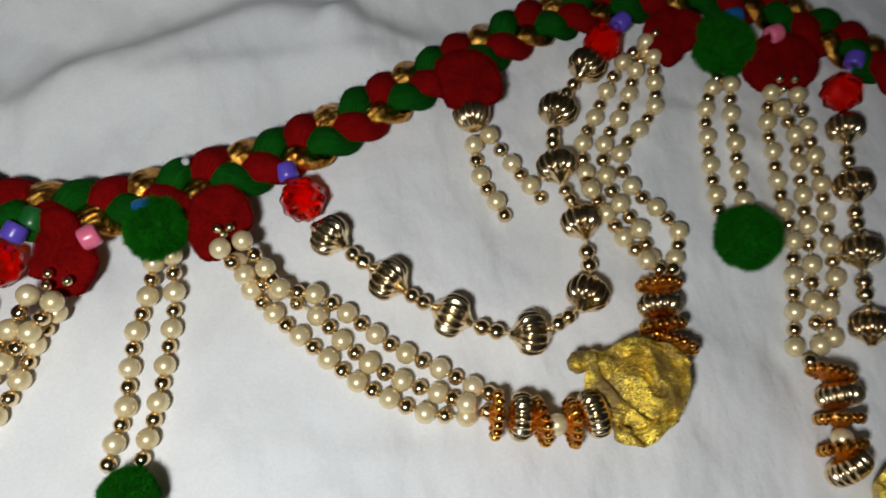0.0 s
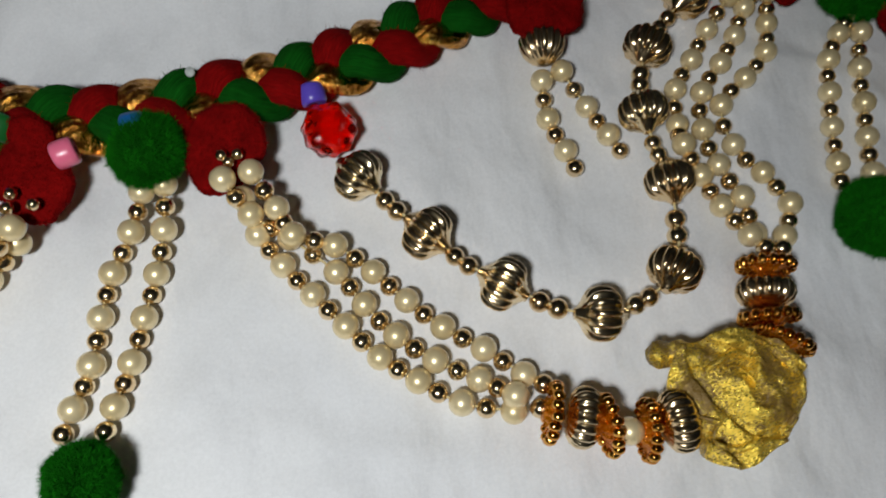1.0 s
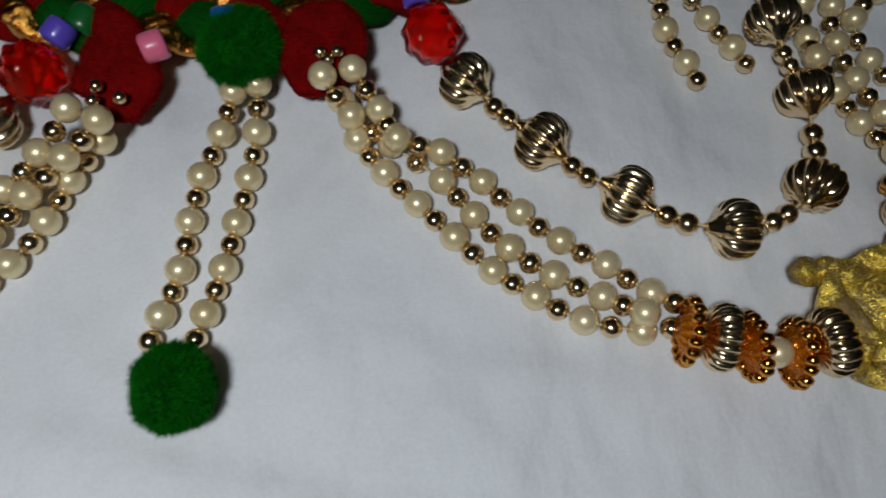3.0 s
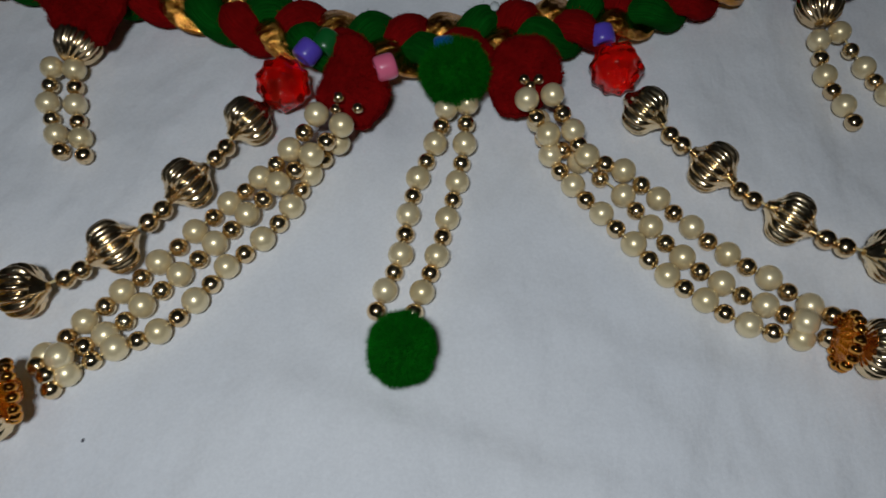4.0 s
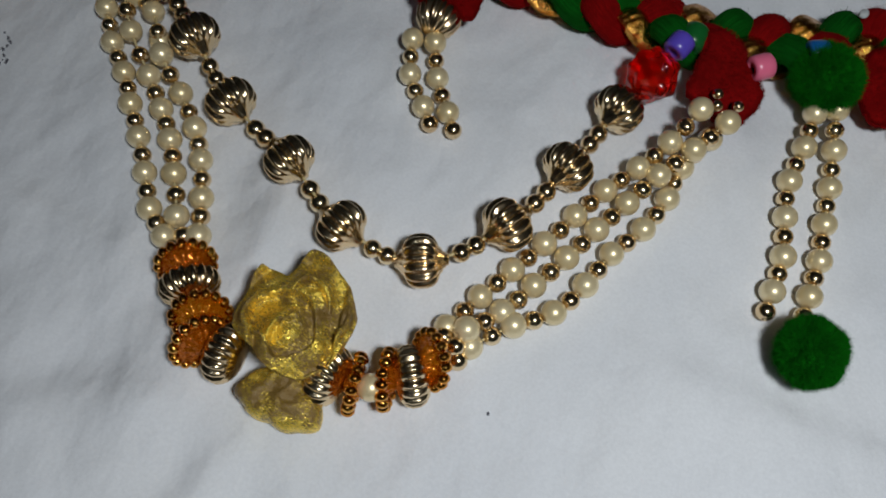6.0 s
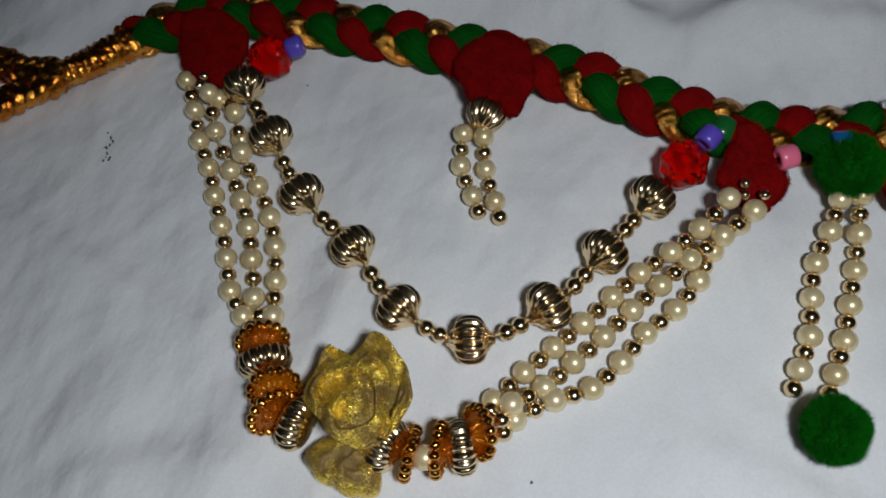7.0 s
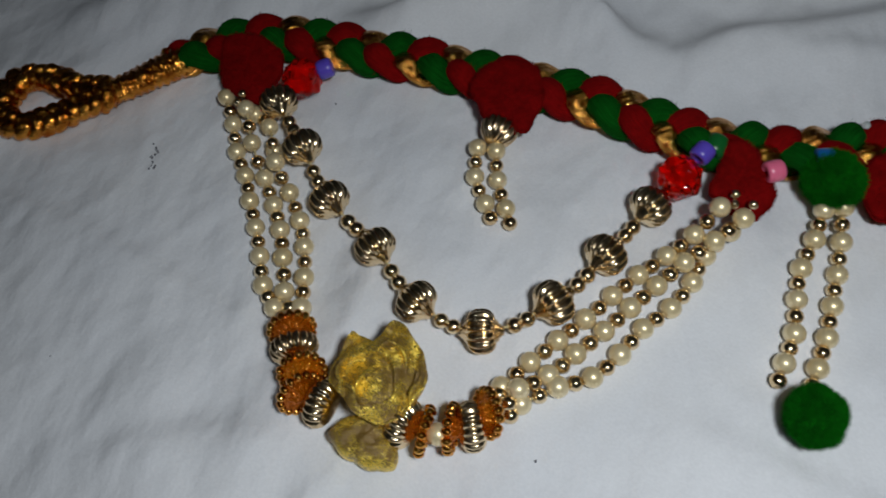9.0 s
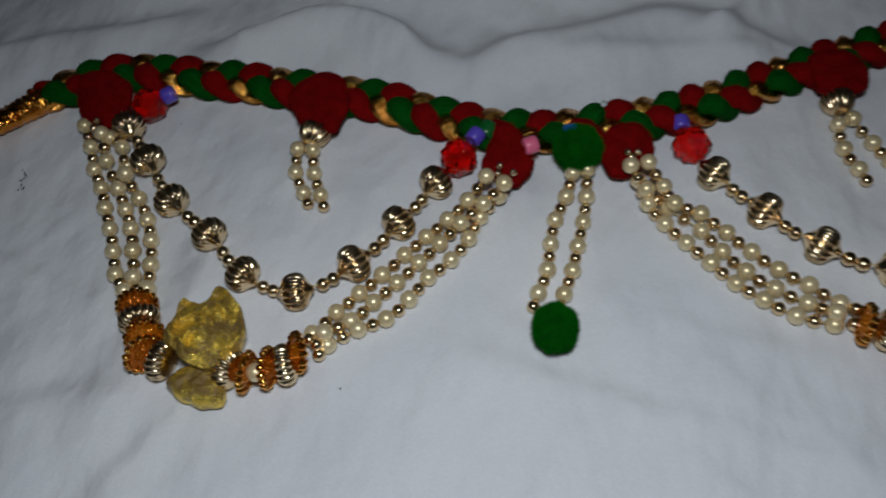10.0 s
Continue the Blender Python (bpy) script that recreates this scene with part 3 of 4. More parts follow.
def petal(label, corners, high, low, seed):
    """A velvet petal with a ragged cut edge, bent down from the cord to the sheet."""
    mid, radius = polar(corners)
    ys = [y for _, y in corners]
    y0, y1 = min(ys), max(ys)
    bm = bmesh.new()
    uv = bm.loops.layers.uv.verify()
    n = 180
    profile = [(0.93, -0.0034), (0.985, -0.0024), (1.0, -0.0012), (0.985, -0.0002), (0.93, 0.0005), (0.80, 0.0010), (0.62, 0.0014), (0.42, 0.0016), (0.20, 0.0017)]

    def spot(a, f, lift):
        rag = 1 + 0.018 * noise.noise((9 * math.cos(a), 9 * math.sin(a), seed)) + 0.040 * f ** 4 * noise.noise((42 * math.cos(a), 42 * math.sin(a), seed + 9))
        r = radius(a) * f * rag
        x, y = mid.x + r * math.cos(a), mid.y + r * math.sin(a)
        share = max(0.0, min(1.0, (y - y0) / (y1 - y0)))
        z = low + (high - low) * share + lift + 0.0008 * noise.noise((x * 150, y * 150, seed + 4)) + 0.0004 * noise.noise((x * 420, y * 420, seed))
        return Vector((x, y, z))

    rings = [[bm.verts.new(spot(2 * math.pi * k / n, f, h)) for k in range(n)] for f, h in profile]
    for a, b in zip(rings, rings[1:]):
        for k in range(n):
            bm.faces.new((a[k], a[(k + 1) % n], b[(k + 1) % n], b[k]))
    bm.faces.new(rings[0][::-1])
    top = bm.verts.new(spot(0, 0, 0.0017))
    for k in range(n):
        bm.faces.new((rings[-1][k], rings[-1][(k + 1) % n], top))
    bmesh.ops.recalc_face_normals(bm, faces=bm.faces)
    for f in bm.faces:
        for loop in f.loops:
            loop[uv].uv = (loop.vert.co.x * 10, loop.vert.co.y * 10)
    r = random.Random(seed)
    spots = []
    for _ in range(2600):
        a, f = r.uniform(0, 2 * math.pi), math.sqrt(r.uniform(0.0, 1.0))
        if r.random() < 0.35:
            f = 0.99
        spots.append((spot(a, min(f, 0.99), 0.0016 * (1 - f ** 3)), Vector((math.cos(a) * f ** 6, math.sin(a) * f ** 6, 1.02 - f ** 6)).normalized()))
    t = thing("velvet_petal", label, "velvet petal", (mid.x, mid.y, low), "velvet petals on the cord")
    part("pad", finish("pad", bm, RED_FELT), t)
    nap = bmesh.new()
    fuzz(nap, spots, 0.0013, 0.00008, 6000, seed, 0.9)
    tagged(part("velvet_nap", finish("velvet_nap", nap, RED_FELT), t, None, "short red velvet pile"), kind="stuff")
    return t


petal("dark red velvet petal sewn under the cord above a pearl swag", [(-0.1353, 0.1573), (-0.1284, 0.1585), (-0.1200, 0.1506), (-0.1148, 0.1440), (-0.1125, 0.1376), (-0.1154, 0.1302), (-0.1190, 0.1257), (-0.1335, 0.1319), (-0.1375, 0.1330), (-0.1367, 0.1419), (-0.1341, 0.1506)], 0.018, 0.010, 1)
petal("round dark red velvet petal beside a green pompom", [(-0.0805, 0.1596), (-0.0782, 0.1660), (-0.0714, 0.1699), (-0.0629, 0.1695), (-0.0558, 0.1613), (-0.0553, 0.1559), (-0.0586, 0.1513), (-0.0662, 0.1420), (-0.0734, 0.1412), (-0.0788, 0.1476), (-0.0805, 0.1538)], 0.018, 0.010, 2)
petal("pointed dark red velvet petal over a small pearl tassel", [(-0.2486, 0.1577), (-0.2447, 0.1685), (-0.2355, 0.1745), (-0.2245, 0.1742), (-0.2174, 0.1644), (-0.2149, 0.1574), (-0.2159, 0.1483), (-0.2172, 0.1405), (-0.2196, 0.1391), (-0.2251, 0.1432), (-0.2331, 0.1422), (-0.2386, 0.1431), (-0.2414, 0.1474)], 0.020, 0.0150, 3)
petal("pointed dark red velvet petal at the bound end of the cord", [(-0.3703, 0.1506), (-0.3675, 0.1407), (-0.3642, 0.1325), (-0.3605, 0.1276), (-0.3507, 0.1260), (-0.3410, 0.1245), (-0.3386, 0.1320), (-0.3360, 0.1404), (-0.3384, 0.1488), (-0.3466, 0.1531), (-0.3592, 0.1550)], 0.020, 0.010, 4)
petal("dark red velvet petal over a fluted gold cap", [(0.0196, 0.2356), (0.0369, 0.2415), (0.0448, 0.2369), (0.0480, 0.2294), (0.0475, 0.2182), (0.0414, 0.2152), (0.0318, 0.2136), (0.0250, 0.2145), (0.0215, 0.2246)], 0.019, 0.0150, 5)
petal("dark red velvet petal with a small pointed tip", [(0.1208, 0.2656), (0.1191, 0.2536), (0.1229, 0.2499), (0.1305, 0.2438), (0.1373, 0.2507), (0.1456, 0.2591), (0.1473, 0.2671), (0.1329, 0.2716)], 0.018, 0.011, 6)
petal("broad dark red velvet petal with a pink bead above it", [(0.1640, 0.2455), (0.1727, 0.2553), (0.1864, 0.2602), (0.1991, 0.2541), (0.2021, 0.2435), (0.1946, 0.2338), (0.1815, 0.2339), (0.1708, 0.2313), (0.1648, 0.2375)], 0.018, 0.012, 7)


def pompom(label, at, r, squash, seed, count=17000):
    """A clipped wool pompom: a lumpy core thick with cut yarn ends."""
    bm = bmesh.new()
    uv = bm.loops.layers.uv.verify()
    bmesh.ops.create_icosphere(bm, subdivisions=5, radius=1)
    spots = []
    for v in bm.verts:
        d = v.co.normalized()
        lump = 1 + 0.13 * noise.noise(d * 2.0 + Vector((seed, 0, 0))) + 0.09 * noise.noise(d * 5 + Vector((seed, 3, 0)))
        v.co = Vector((d.x * squash[0], d.y * squash[1], d.z * squash[2])) * r * 0.90 * lump + Vector(at)
        spots.append((v.co.copy(), d.copy()))
    t = thing("green_pompom", label, "pompom", at, "green wool pompoms")
    part("core", finish("core", bm, GREEN_WOOL), t)
    tufts = bmesh.new()
    fuzz(tufts, spots, r * 0.26, 0.00015, count, seed, 0.5)
    tagged(part("wool_nap", finish("wool_nap", tufts, GREEN_WOOL), t, None, "cut green yarn ends"), kind="stuff")
    return t


pompom("clipped green wool pompom at the end of a pearl tassel", (-0.0884, 0.0503, 0.0120), 0.0100, (0.96, 1.10, 0.95), 21)
pompom("clipped green wool pompom at the end of a pearl tassel", (0.1511, 0.1542, 0.0115), 0.0133, (1.0, 1, 0.86), 22)
pompom("green wool pompom tied to the cord with a blue bead", (-0.0923, 0.1520, 0.0140), 0.0116, (1.0, 1.14, 0.80), 23)
pompom("green wool pompom tied to the cord with a blue bead", (0.1570, 0.2550, 0.0135), 0.0140, (1, 1.1, 0.75), 24)


def cord_bead(name, mesh, label, at, way, spin=0.0):
    ob = new(name, mesh)
    ob.matrix_world = along(at, way, spin)
    return tagged(ob, label, "bead", "loose coloured beads on the cord")


cord_bead("pink_bead", PINK_ME, "small pink plastic barrel bead beside a red petal", (-0.1157, 0.1469, 0.0172), (1, 0.6, 0.05))
cord_bead("pink_bead", PINK_ME, "small pink plastic barrel bead beside a red petal", (0.1805, 0.2580, 0.0185), (1, 0.5, 0.05))
cord_bead("blue_bead", BLUE_ME, "blue plastic bead half sunk in a green pompom", (-0.0973, 0.1592, 0.0168), (1, 0.3, 0.05))
cord_bead("blue_bead", BLUE_ME, "blue plastic bead half sunk in a green pompom", (0.1643, 0.2705, 0.0152), (1, 0.3, 0.05))
cord_bead("clear_bead", CLEAR_ME, "tiny clear glass bead stuck on the green wool", (-0.0832, 0.1807, 0.0185), (0.2, 0.3, 0.9))
cord_bead("green_bead", GREEN_ME, "small glossy green bead against the cord", (-0.1395, 0.1555, 0.0140), (0.3, 1, 0.2))


# ---- pearl swags, tassels and the plated bead chains ----
def leg(label, base, spacers, knots):
    """A run of pearl strings with the spacer beads that gather them; spacers: kind, place, way of its axis."""
    t = thing("pearl_swag", label, "bead strings", base, "pearl swags of the door hanging")
    for what, at, way in spacers:
        mesh = {"disc": DISC_ME, "rondelle": RONDEL_ME, "pearl": PEARL_ME, "ball": BALL_ME}[what]
        name = {"disc": "filigree_disc", "rondelle": "ribbed_rondelle", "pearl": "pearl", "ball": "gold_ball"}[what]
        ob = part(name, mesh, t, along(at, way, rng.uniform(0, 1), 0.89 if what == "disc" else 1.0), "knobbed amber disc" if what == "disc" else "")
        if what == "disc":
            for k in range(16):
                a = 2 * math.pi * (k + rng.uniform(-0.12, 0.12)) / 16
                knob = new("knob", KNOB_ME)
                knob.parent = ob
                knob.matrix_basis = Matrix.Translation((rng.uniform(-0.0003, 0.0003), 0.0092 * math.cos(a), 0.0092 * math.sin(a)))
    for at in knots:
        part("seed_bead", SEED_ME, t, along(at, (1, 0.3, 0.2)))
    return t


swag = leg("three pearl strings hung from a red petal to a gold rose", (-0.13, 0.12, 0),
           [("disc", (-0.1955, 0.0161, 0.0115), (1, 0.72, -0.6)), ("rondelle", (-0.1995, 0.0101, 0.0100), (1, 0.5, 0)), ("disc", (-0.2060, 0.0070, 0.0105), (1, 0.15, 0.1)),
            ("pearl", (-0.2094, 0.0029, 0.0130), (1, 0.1, 0)), ("disc", (-0.2145, 0.0032, 0.0105), (1, 0.08, -0.1)), ("rondelle", (-0.2226, 0.0031, 0.0105), (1, -0.25, 0.1)),
            ("ball", (-0.1943, 0.0255, 0.0060), (1, 0.6, 0)), ("ball", (-0.1899, 0.0233, 0.0070), (1, 0.6, 0)), ("ball", (-0.1882, 0.0200, 0.0045), (1, 0.6, 0))],
           [(-0.1284, 0.1317, 0.0165), (-0.1281, 0.1267, 0.0165), (-0.1211, 0.1290, 0.0160)])
string_beads(swag, [(-0.1334, 0.1225, 0.0180), (-0.1402, 0.1109, 0.0120), (-0.1482, 0.1006, 0.0080), (-0.1567, 0.0910, 0.0043), (-0.1644, 0.0787, 0.0043), (-0.1719, 0.0658, 0.0043), (-0.1796, 0.0539, 0.0043), (-0.1871, 0.0421, 0.0043), (-0.1944, 0.0294, 0.0043)])
string_beads(swag, [(-0.1241, 0.1199, 0.0180), (-0.1323, 0.1097, 0.0130), (-0.1413, 0.0991, 0.0090), (-0.1490, 0.0874, 0.0060), (-0.1566, 0.0758, 0.0043), (-0.1639, 0.0630, 0.0043), (-0.1718, 0.0506, 0.0043), (-0.1792, 0.0392, 0.0043), (-0.1881, 0.0292, 0.0080)])
string_beads(swag, [(-0.1264, 0.1192, 0.0080), (-0.1334, 0.1074, 0.0045), (-0.1362, 0.0940, 0.0043), (-0.1419, 0.0804, 0.0043), (-0.1502, 0.0686, 0.0043), (-0.1561, 0.0555, 0.0043), (-0.1637, 0.0435, 0.0043), (-0.1748, 0.0359, 0.0043), (-0.1859, 0.0255, 0.0043)])
swag = leg("three pearl strings between a gold rose and the cord's end", (-0.34, 0.12, 0),
           [("disc", (-0.2763, 0.0239, 0.0110), (0.55, -0.8, 0.38)), ("rondelle", (-0.2727, 0.0178, 0.0100), (0.6, -0.8, 0.1)), ("disc", (-0.2651, 0.0094, 0.0110), (0.5, -0.75, 0.5)),
            ("disc", (-0.2631, 0.0023, 0.0095), (0.85, -0.5, 0.25)), ("rondelle", (-0.2538, 0.0011, 0.0100), (1, -0.1, 0)), ("pearl", (-0.3247, 0.1044, 0.0045), (1, 0, 0)),
            ("ball", (-0.2832, 0.0281, 0.0090), (1, 0.6, 0)), ("ball", (-0.2834, 0.0339, 0.0060), (1, 0.6, 0))],
           [(-0.3482, 0.1243, 0.0140), (-0.3494, 0.1203, 0.0120)])
string_beads(swag, [(-0.3589, 0.1243, 0.0080), (-0.3495, 0.1119, 0.0060), (-0.3414, 0.0989, 0.0043), (-0.3315, 0.0880, 0.0043), (-0.3233, 0.0764, 0.0043), (-0.3146, 0.0648, 0.0043), (-0.3064, 0.0525, 0.0043), (-0.2990, 0.0405, 0.0043), (-0.2894, 0.0321, 0.0060)])
string_beads(swag, [(-0.3450, 0.1192, 0.0100), (-0.3347, 0.1033, 0.0080), (-0.3224, 0.0893, 0.0043), (-0.3121, 0.0775, 0.0043), (-0.3039, 0.0669, 0.0043), (-0.2969, 0.0549, 0.0043), (-0.2885, 0.0400, 0.0060)])
string_beads(swag, [(-0.3422, 0.1203, 0.0060), (-0.3323, 0.1153, 0.0060), (-0.3179, 0.0949, 0.0110), (-0.3083, 0.0855, 0.0043), (-0.2978, 0.0737, 0.0043), (-0.2905, 0.0624, 0.0043), (-0.2844, 0.0491, 0.0043), (-0.2789, 0.0353, 0.0060)])
swag = leg("three pearl strings hung from a round petal to a gold rose", (-0.06, 0.14, 0),
           [("disc", (0.0406, 0.0795, 0.0105), (1, -0.08, 0)), ("rondelle", (0.0500, 0.0791, 0.0095), (1, -0.08, 0)), ("disc", (0.0572, 0.0771, 0.0105), (1, 0.22, 0)),
            ("pearl", (0.0629, 0.0756, 0.0125), (1, 0, 0)), ("disc", (0.0690, 0.0766, 0.0105), (1, 0.1, 0)), ("rondelle", (0.0765, 0.0791, 0.0150), (1, 0.3, 0.15)),
            ("ball", (0.0386, 0.0889, 0.0060), (1, -0.3, 0)), ("ball", (0.0378, 0.0817, 0.0050), (1, -0.3, 0))],
           [(-0.0679, 0.1513, 0.0170), (-0.0630, 0.1523, 0.0170), (-0.0654, 0.1493, 0.0165)])
string_beads(swag, [(-0.0575, 0.1460, 0.0180), (-0.0486, 0.1366, 0.0130), (-0.0426, 0.1288, 0.0110), (-0.0295, 0.1281, 0.0070), (-0.0166, 0.1212, 0.0043), (-0.0051, 0.1125, 0.0043), (0.0069, 0.1048, 0.0043), (0.0200, 0.0989, 0.0043), (0.0327, 0.0918, 0.0043)])
string_beads(swag, [(-0.0657, 0.1425, 0.0180), (-0.0565, 0.1341, 0.0120), (-0.0445, 0.1302, 0.0045), (-0.0283, 0.1200, 0.0043), (-0.0183, 0.1100, 0.0043), (-0.0074, 0.1008, 0.0043), (0.0053, 0.0940, 0.0043), (0.0191, 0.0892, 0.0043), (0.0298, 0.0844, 0.0080)])
string_beads(swag, [(-0.0605, 0.1403, 0.0100), (-0.0545, 0.1300, 0.0060), (-0.0453, 0.1207, 0.0043), (-0.0347, 0.1117, 0.0043), (-0.0232, 0.1025, 0.0043), (-0.0117, 0.0935, 0.0043), (0.0006, 0.0872, 0.0043), (0.0142, 0.0816, 0.0043), (0.0300, 0.0804, 0.0043)])
swag = leg("three slack pearl strings that cross above a gold rose", (0.10, 0.24, 0),
           [("ball", (0.1122, 0.1407, 0.0075), (1, 0, 0)), ("ball", (0.1180, 0.1409, 0.0075), (1, 0, 0)), ("disc", (0.1101, 0.1328, 0.0105), (0, 1, 0.1)),
            ("rondelle", (0.1096, 0.1240, 0.0095), (0, 1, 0)), ("disc", (0.1093, 0.1150, 0.0105), (-0.1, 1, 0.1)), ("disc", (0.1127, 0.1078, 0.0120), (0.45, 1, 0.25))],
           [(0.1235, 0.2574, 0.0170)])
string_beads(swag, [(0.1200, 0.2560, 0.0120), (0.1086, 0.2458, 0.0090), (0.1004, 0.2325, 0.0043), (0.0934, 0.2175, 0.0043), (0.0864, 0.2033, 0.0043), (0.0863, 0.1879, 0.0043), (0.0871, 0.1783, 0.0070), (0.0936, 0.1679, 0.0045), (0.1001, 0.1566, 0.0043), (0.1072, 0.1445, 0.0080)])
string_beads(swag, [(0.1221, 0.2545, 0.0070), (0.1158, 0.2446, 0.0050), (0.1111, 0.2309, 0.0043), (0.1045, 0.2171, 0.0043), (0.0963, 0.2031, 0.0043), (0.0949, 0.1859, 0.0060), (0.0995, 0.1718, 0.0060), (0.1069, 0.1599, 0.0060), (0.1104, 0.1466, 0.0050)])
string_beads(swag, [(0.1237, 0.2490, 0.0100), (0.1245, 0.2384, 0.0043), (0.1228, 0.2248, 0.0043), (0.1135, 0.2116, 0.0043), (0.1033, 0.1983, 0.0043), (0.1064, 0.1818, 0.0043), (0.1161, 0.1714, 0.0043), (0.1247, 0.1600, 0.0043), (0.1212, 0.1472, 0.0043)])
swag = leg("three pearl and gold bead strings hanging straight to amber discs", (0.16, 0.22, 0),
           [("ball", (0.1684, 0.1012, 0.0085), (1, 0, 0)), ("disc", (0.1749, 0.0958, 0.0105), (0.3, 1, 0.1)), ("rondelle", (0.1768, 0.0871, 0.0095), (-0.1, 1, 0)),
            ("disc", (0.1741, 0.0779, 0.0105), (0, 1, 0.1)), ("pearl", (0.1724, 0.0702, 0.0120), (0, 1, 0)), ("disc", (0.1726, 0.0670, 0.0105), (-0.15, 1, 0)),
            ("rondelle", (0.1734, 0.0596, 0.0105), (-0.6, 1, 0))],
           [(0.1786, 0.2330, 0.0175), (0.1858, 0.2331, 0.0175), (0.1809, 0.2290, 0.0150)])
string_beads(swag, [(0.1764, 0.2291, 0.0120), (0.1750, 0.2168, 0.0060), (0.1756, 0.2018, 0.0043), (0.1747, 0.1866, 0.0043), (0.1748, 0.1719, 0.0043), (0.1760, 0.1564, 0.0043), (0.1719, 0.1399, 0.0043), (0.1691, 0.1237, 0.0043), (0.1659, 0.1084, 0.0043)])
string_beads(swag, [(0.1825, 0.2232, 0.0080), (0.1871, 0.2099, 0.0060), (0.1866, 0.1954, 0.0043), (0.1850, 0.1792, 0.0043), (0.1837, 0.1639, 0.0043), (0.1814, 0.1452, 0.0043), (0.1785, 0.1287, 0.0043), (0.1771, 0.1093, 0.0043)])
string_beads(swag, [(0.1891, 0.2283, 0.0120), (0.1941, 0.2147, 0.0060), (0.1953, 0.2000, 0.0043), (0.1950, 0.1851, 0.0043), (0.1938, 0.1706, 0.0043), (0.1920, 0.1549, 0.0043), (0.1908, 0.1392, 0.0043), (0.1845, 0.1250, 0.0043), (0.1835, 0.1124, 0.0043)])


def tassel(label, base, cap=None):
    t = thing("pearl_tassel", label, "bead tassel", base, "pearl tassels of the door hanging")
    if cap:
        part("fluted_cap", CAP_ME, t, along(*cap), "fluted champagne gold cap")
    return t


fringe = tassel("long double pearl string ending in a green pompom", (-0.09, 0.14, 0))
string_beads(fringe, [(-0.0928, 0.1399, 0.0090), (-0.0941, 0.1269, 0.0060), (-0.0972, 0.1131, 0.0043), (-0.0973, 0.0986, 0.0043), (-0.0965, 0.0839, 0.0043), (-0.0986, 0.0706, 0.0043)], True)
string_beads(fringe, [(-0.0860, 0.1429, 0.0100), (-0.0841, 0.1287, 0.0060), (-0.0838, 0.1142, 0.0043), (-0.0844, 0.0997, 0.0043), (-0.0850, 0.0857, 0.0043), (-0.0870, 0.0723, 0.0043)], True)
fringe = tassel("long double pearl string ending in a green pompom", (0.135, 0.23, 0))
string_beads(fringe, [(0.1572, 0.2452, 0.0090), (0.1519, 0.2354, 0.0060), (0.1473, 0.2241, 0.0043), (0.1456, 0.2087, 0.0043), (0.1443, 0.1935, 0.0043), (0.1444, 0.1783, 0.0043)], True)
string_beads(fringe, [(0.1614, 0.2519, 0.0120), (0.1612, 0.2374, 0.0060), (0.1591, 0.2217, 0.0043), (0.1584, 0.2057, 0.0043), (0.1571, 0.1906, 0.0043), (0.1569, 0.1755, 0.0043)], True)
fringe = tassel("short double pearl tassel under a fluted gold cap", (-0.23, 0.14, 0), ((-0.2310, 0.1333, 0.0086), (0.10, 1, 0.1), 0.3, 1.0))
string_beads(fringe, [(-0.2368, 0.1309, 0.0070), (-0.2337, 0.1175, 0.0043), (-0.2251, 0.1054, 0.0043)], True)
string_beads(fringe, [(-0.2285, 0.1317, 0.0070), (-0.2237, 0.1187, 0.0043), (-0.2160, 0.1056, 0.0043)], True)
fringe = tassel("short double pearl tassel spread below a fluted gold cap", (0.031, 0.20, 0), ((0.0366, 0.2056, 0.0086), (-0.12, 1, 0.1), 0.3, 1.0))
string_beads(fringe, [(0.0365, 0.2000, 0.0060), (0.0392, 0.1852, 0.0043), (0.0456, 0.1728, 0.0043)], True)
string_beads(fringe, [(0.0436, 0.2045, 0.0070), (0.0533, 0.1919, 0.0043), (0.0610, 0.1810, 0.0043)], True)


def chain(label, base, melons, tops):
    """Fluted plated beads with two small round ones between each pair; tops: faceted and barrel beads at its ends."""
    t = thing("gold_bead_chain", label, "bead chain", base, "plated bead chains of the door hanging")
    spots = [Vector(p) for p in melons]
    dense, _ = spline(melons, 40 * (len(melons) - 1) + 1)
    part("thread", finish("thread", tube(dense[::4], 0.0005, 6), THREAD), t)
    for i, p in enumerate(spots):
        near = min(range(len(dense)), key=lambda k: (dense[k] - p).length)
        way = dense[min(near + 6, len(dense) - 1)] - dense[max(near - 6, 0)]
        way = way.normalized() + Vector((rng.uniform(-1, 1), rng.uniform(-1, 1), rng.uniform(-1, 1))) * 0.10
        part("melon_bead", MELON_ME, t, along(p, way, rng.uniform(0, 1), rng.uniform(0.92, 0.97)))
    for a, b in zip(spots, spots[1:]):
        ia, ib = (min(range(len(dense)), key=lambda k: (dense[k] - q).length) for q in (a, b))
        for f in (0.405, 0.595):
            k = ia + (ib - ia) * f
            q = dense[int(k)].copy()
            q.z = max(0.0034, q.z - 0.0016)
            grow = max(0.9, min(1.15, (b - a).length / 0.0305))
            part("link_ball", LINK_ME, t, along(q, dense[min(int(k) + 1, len(dense) - 1)] - dense[int(k) - 1], rng.uniform(0, 6), grow))
    for what, at, way in tops:
        part("faceted_bead" if what == "ruby" else "barrel_bead", RUBY_ME if what == "ruby" else PURPLE_ME, t, along(at, way, 0.4), "clear red faceted bead" if what == "ruby" else "purple plastic barrel bead")
    return t


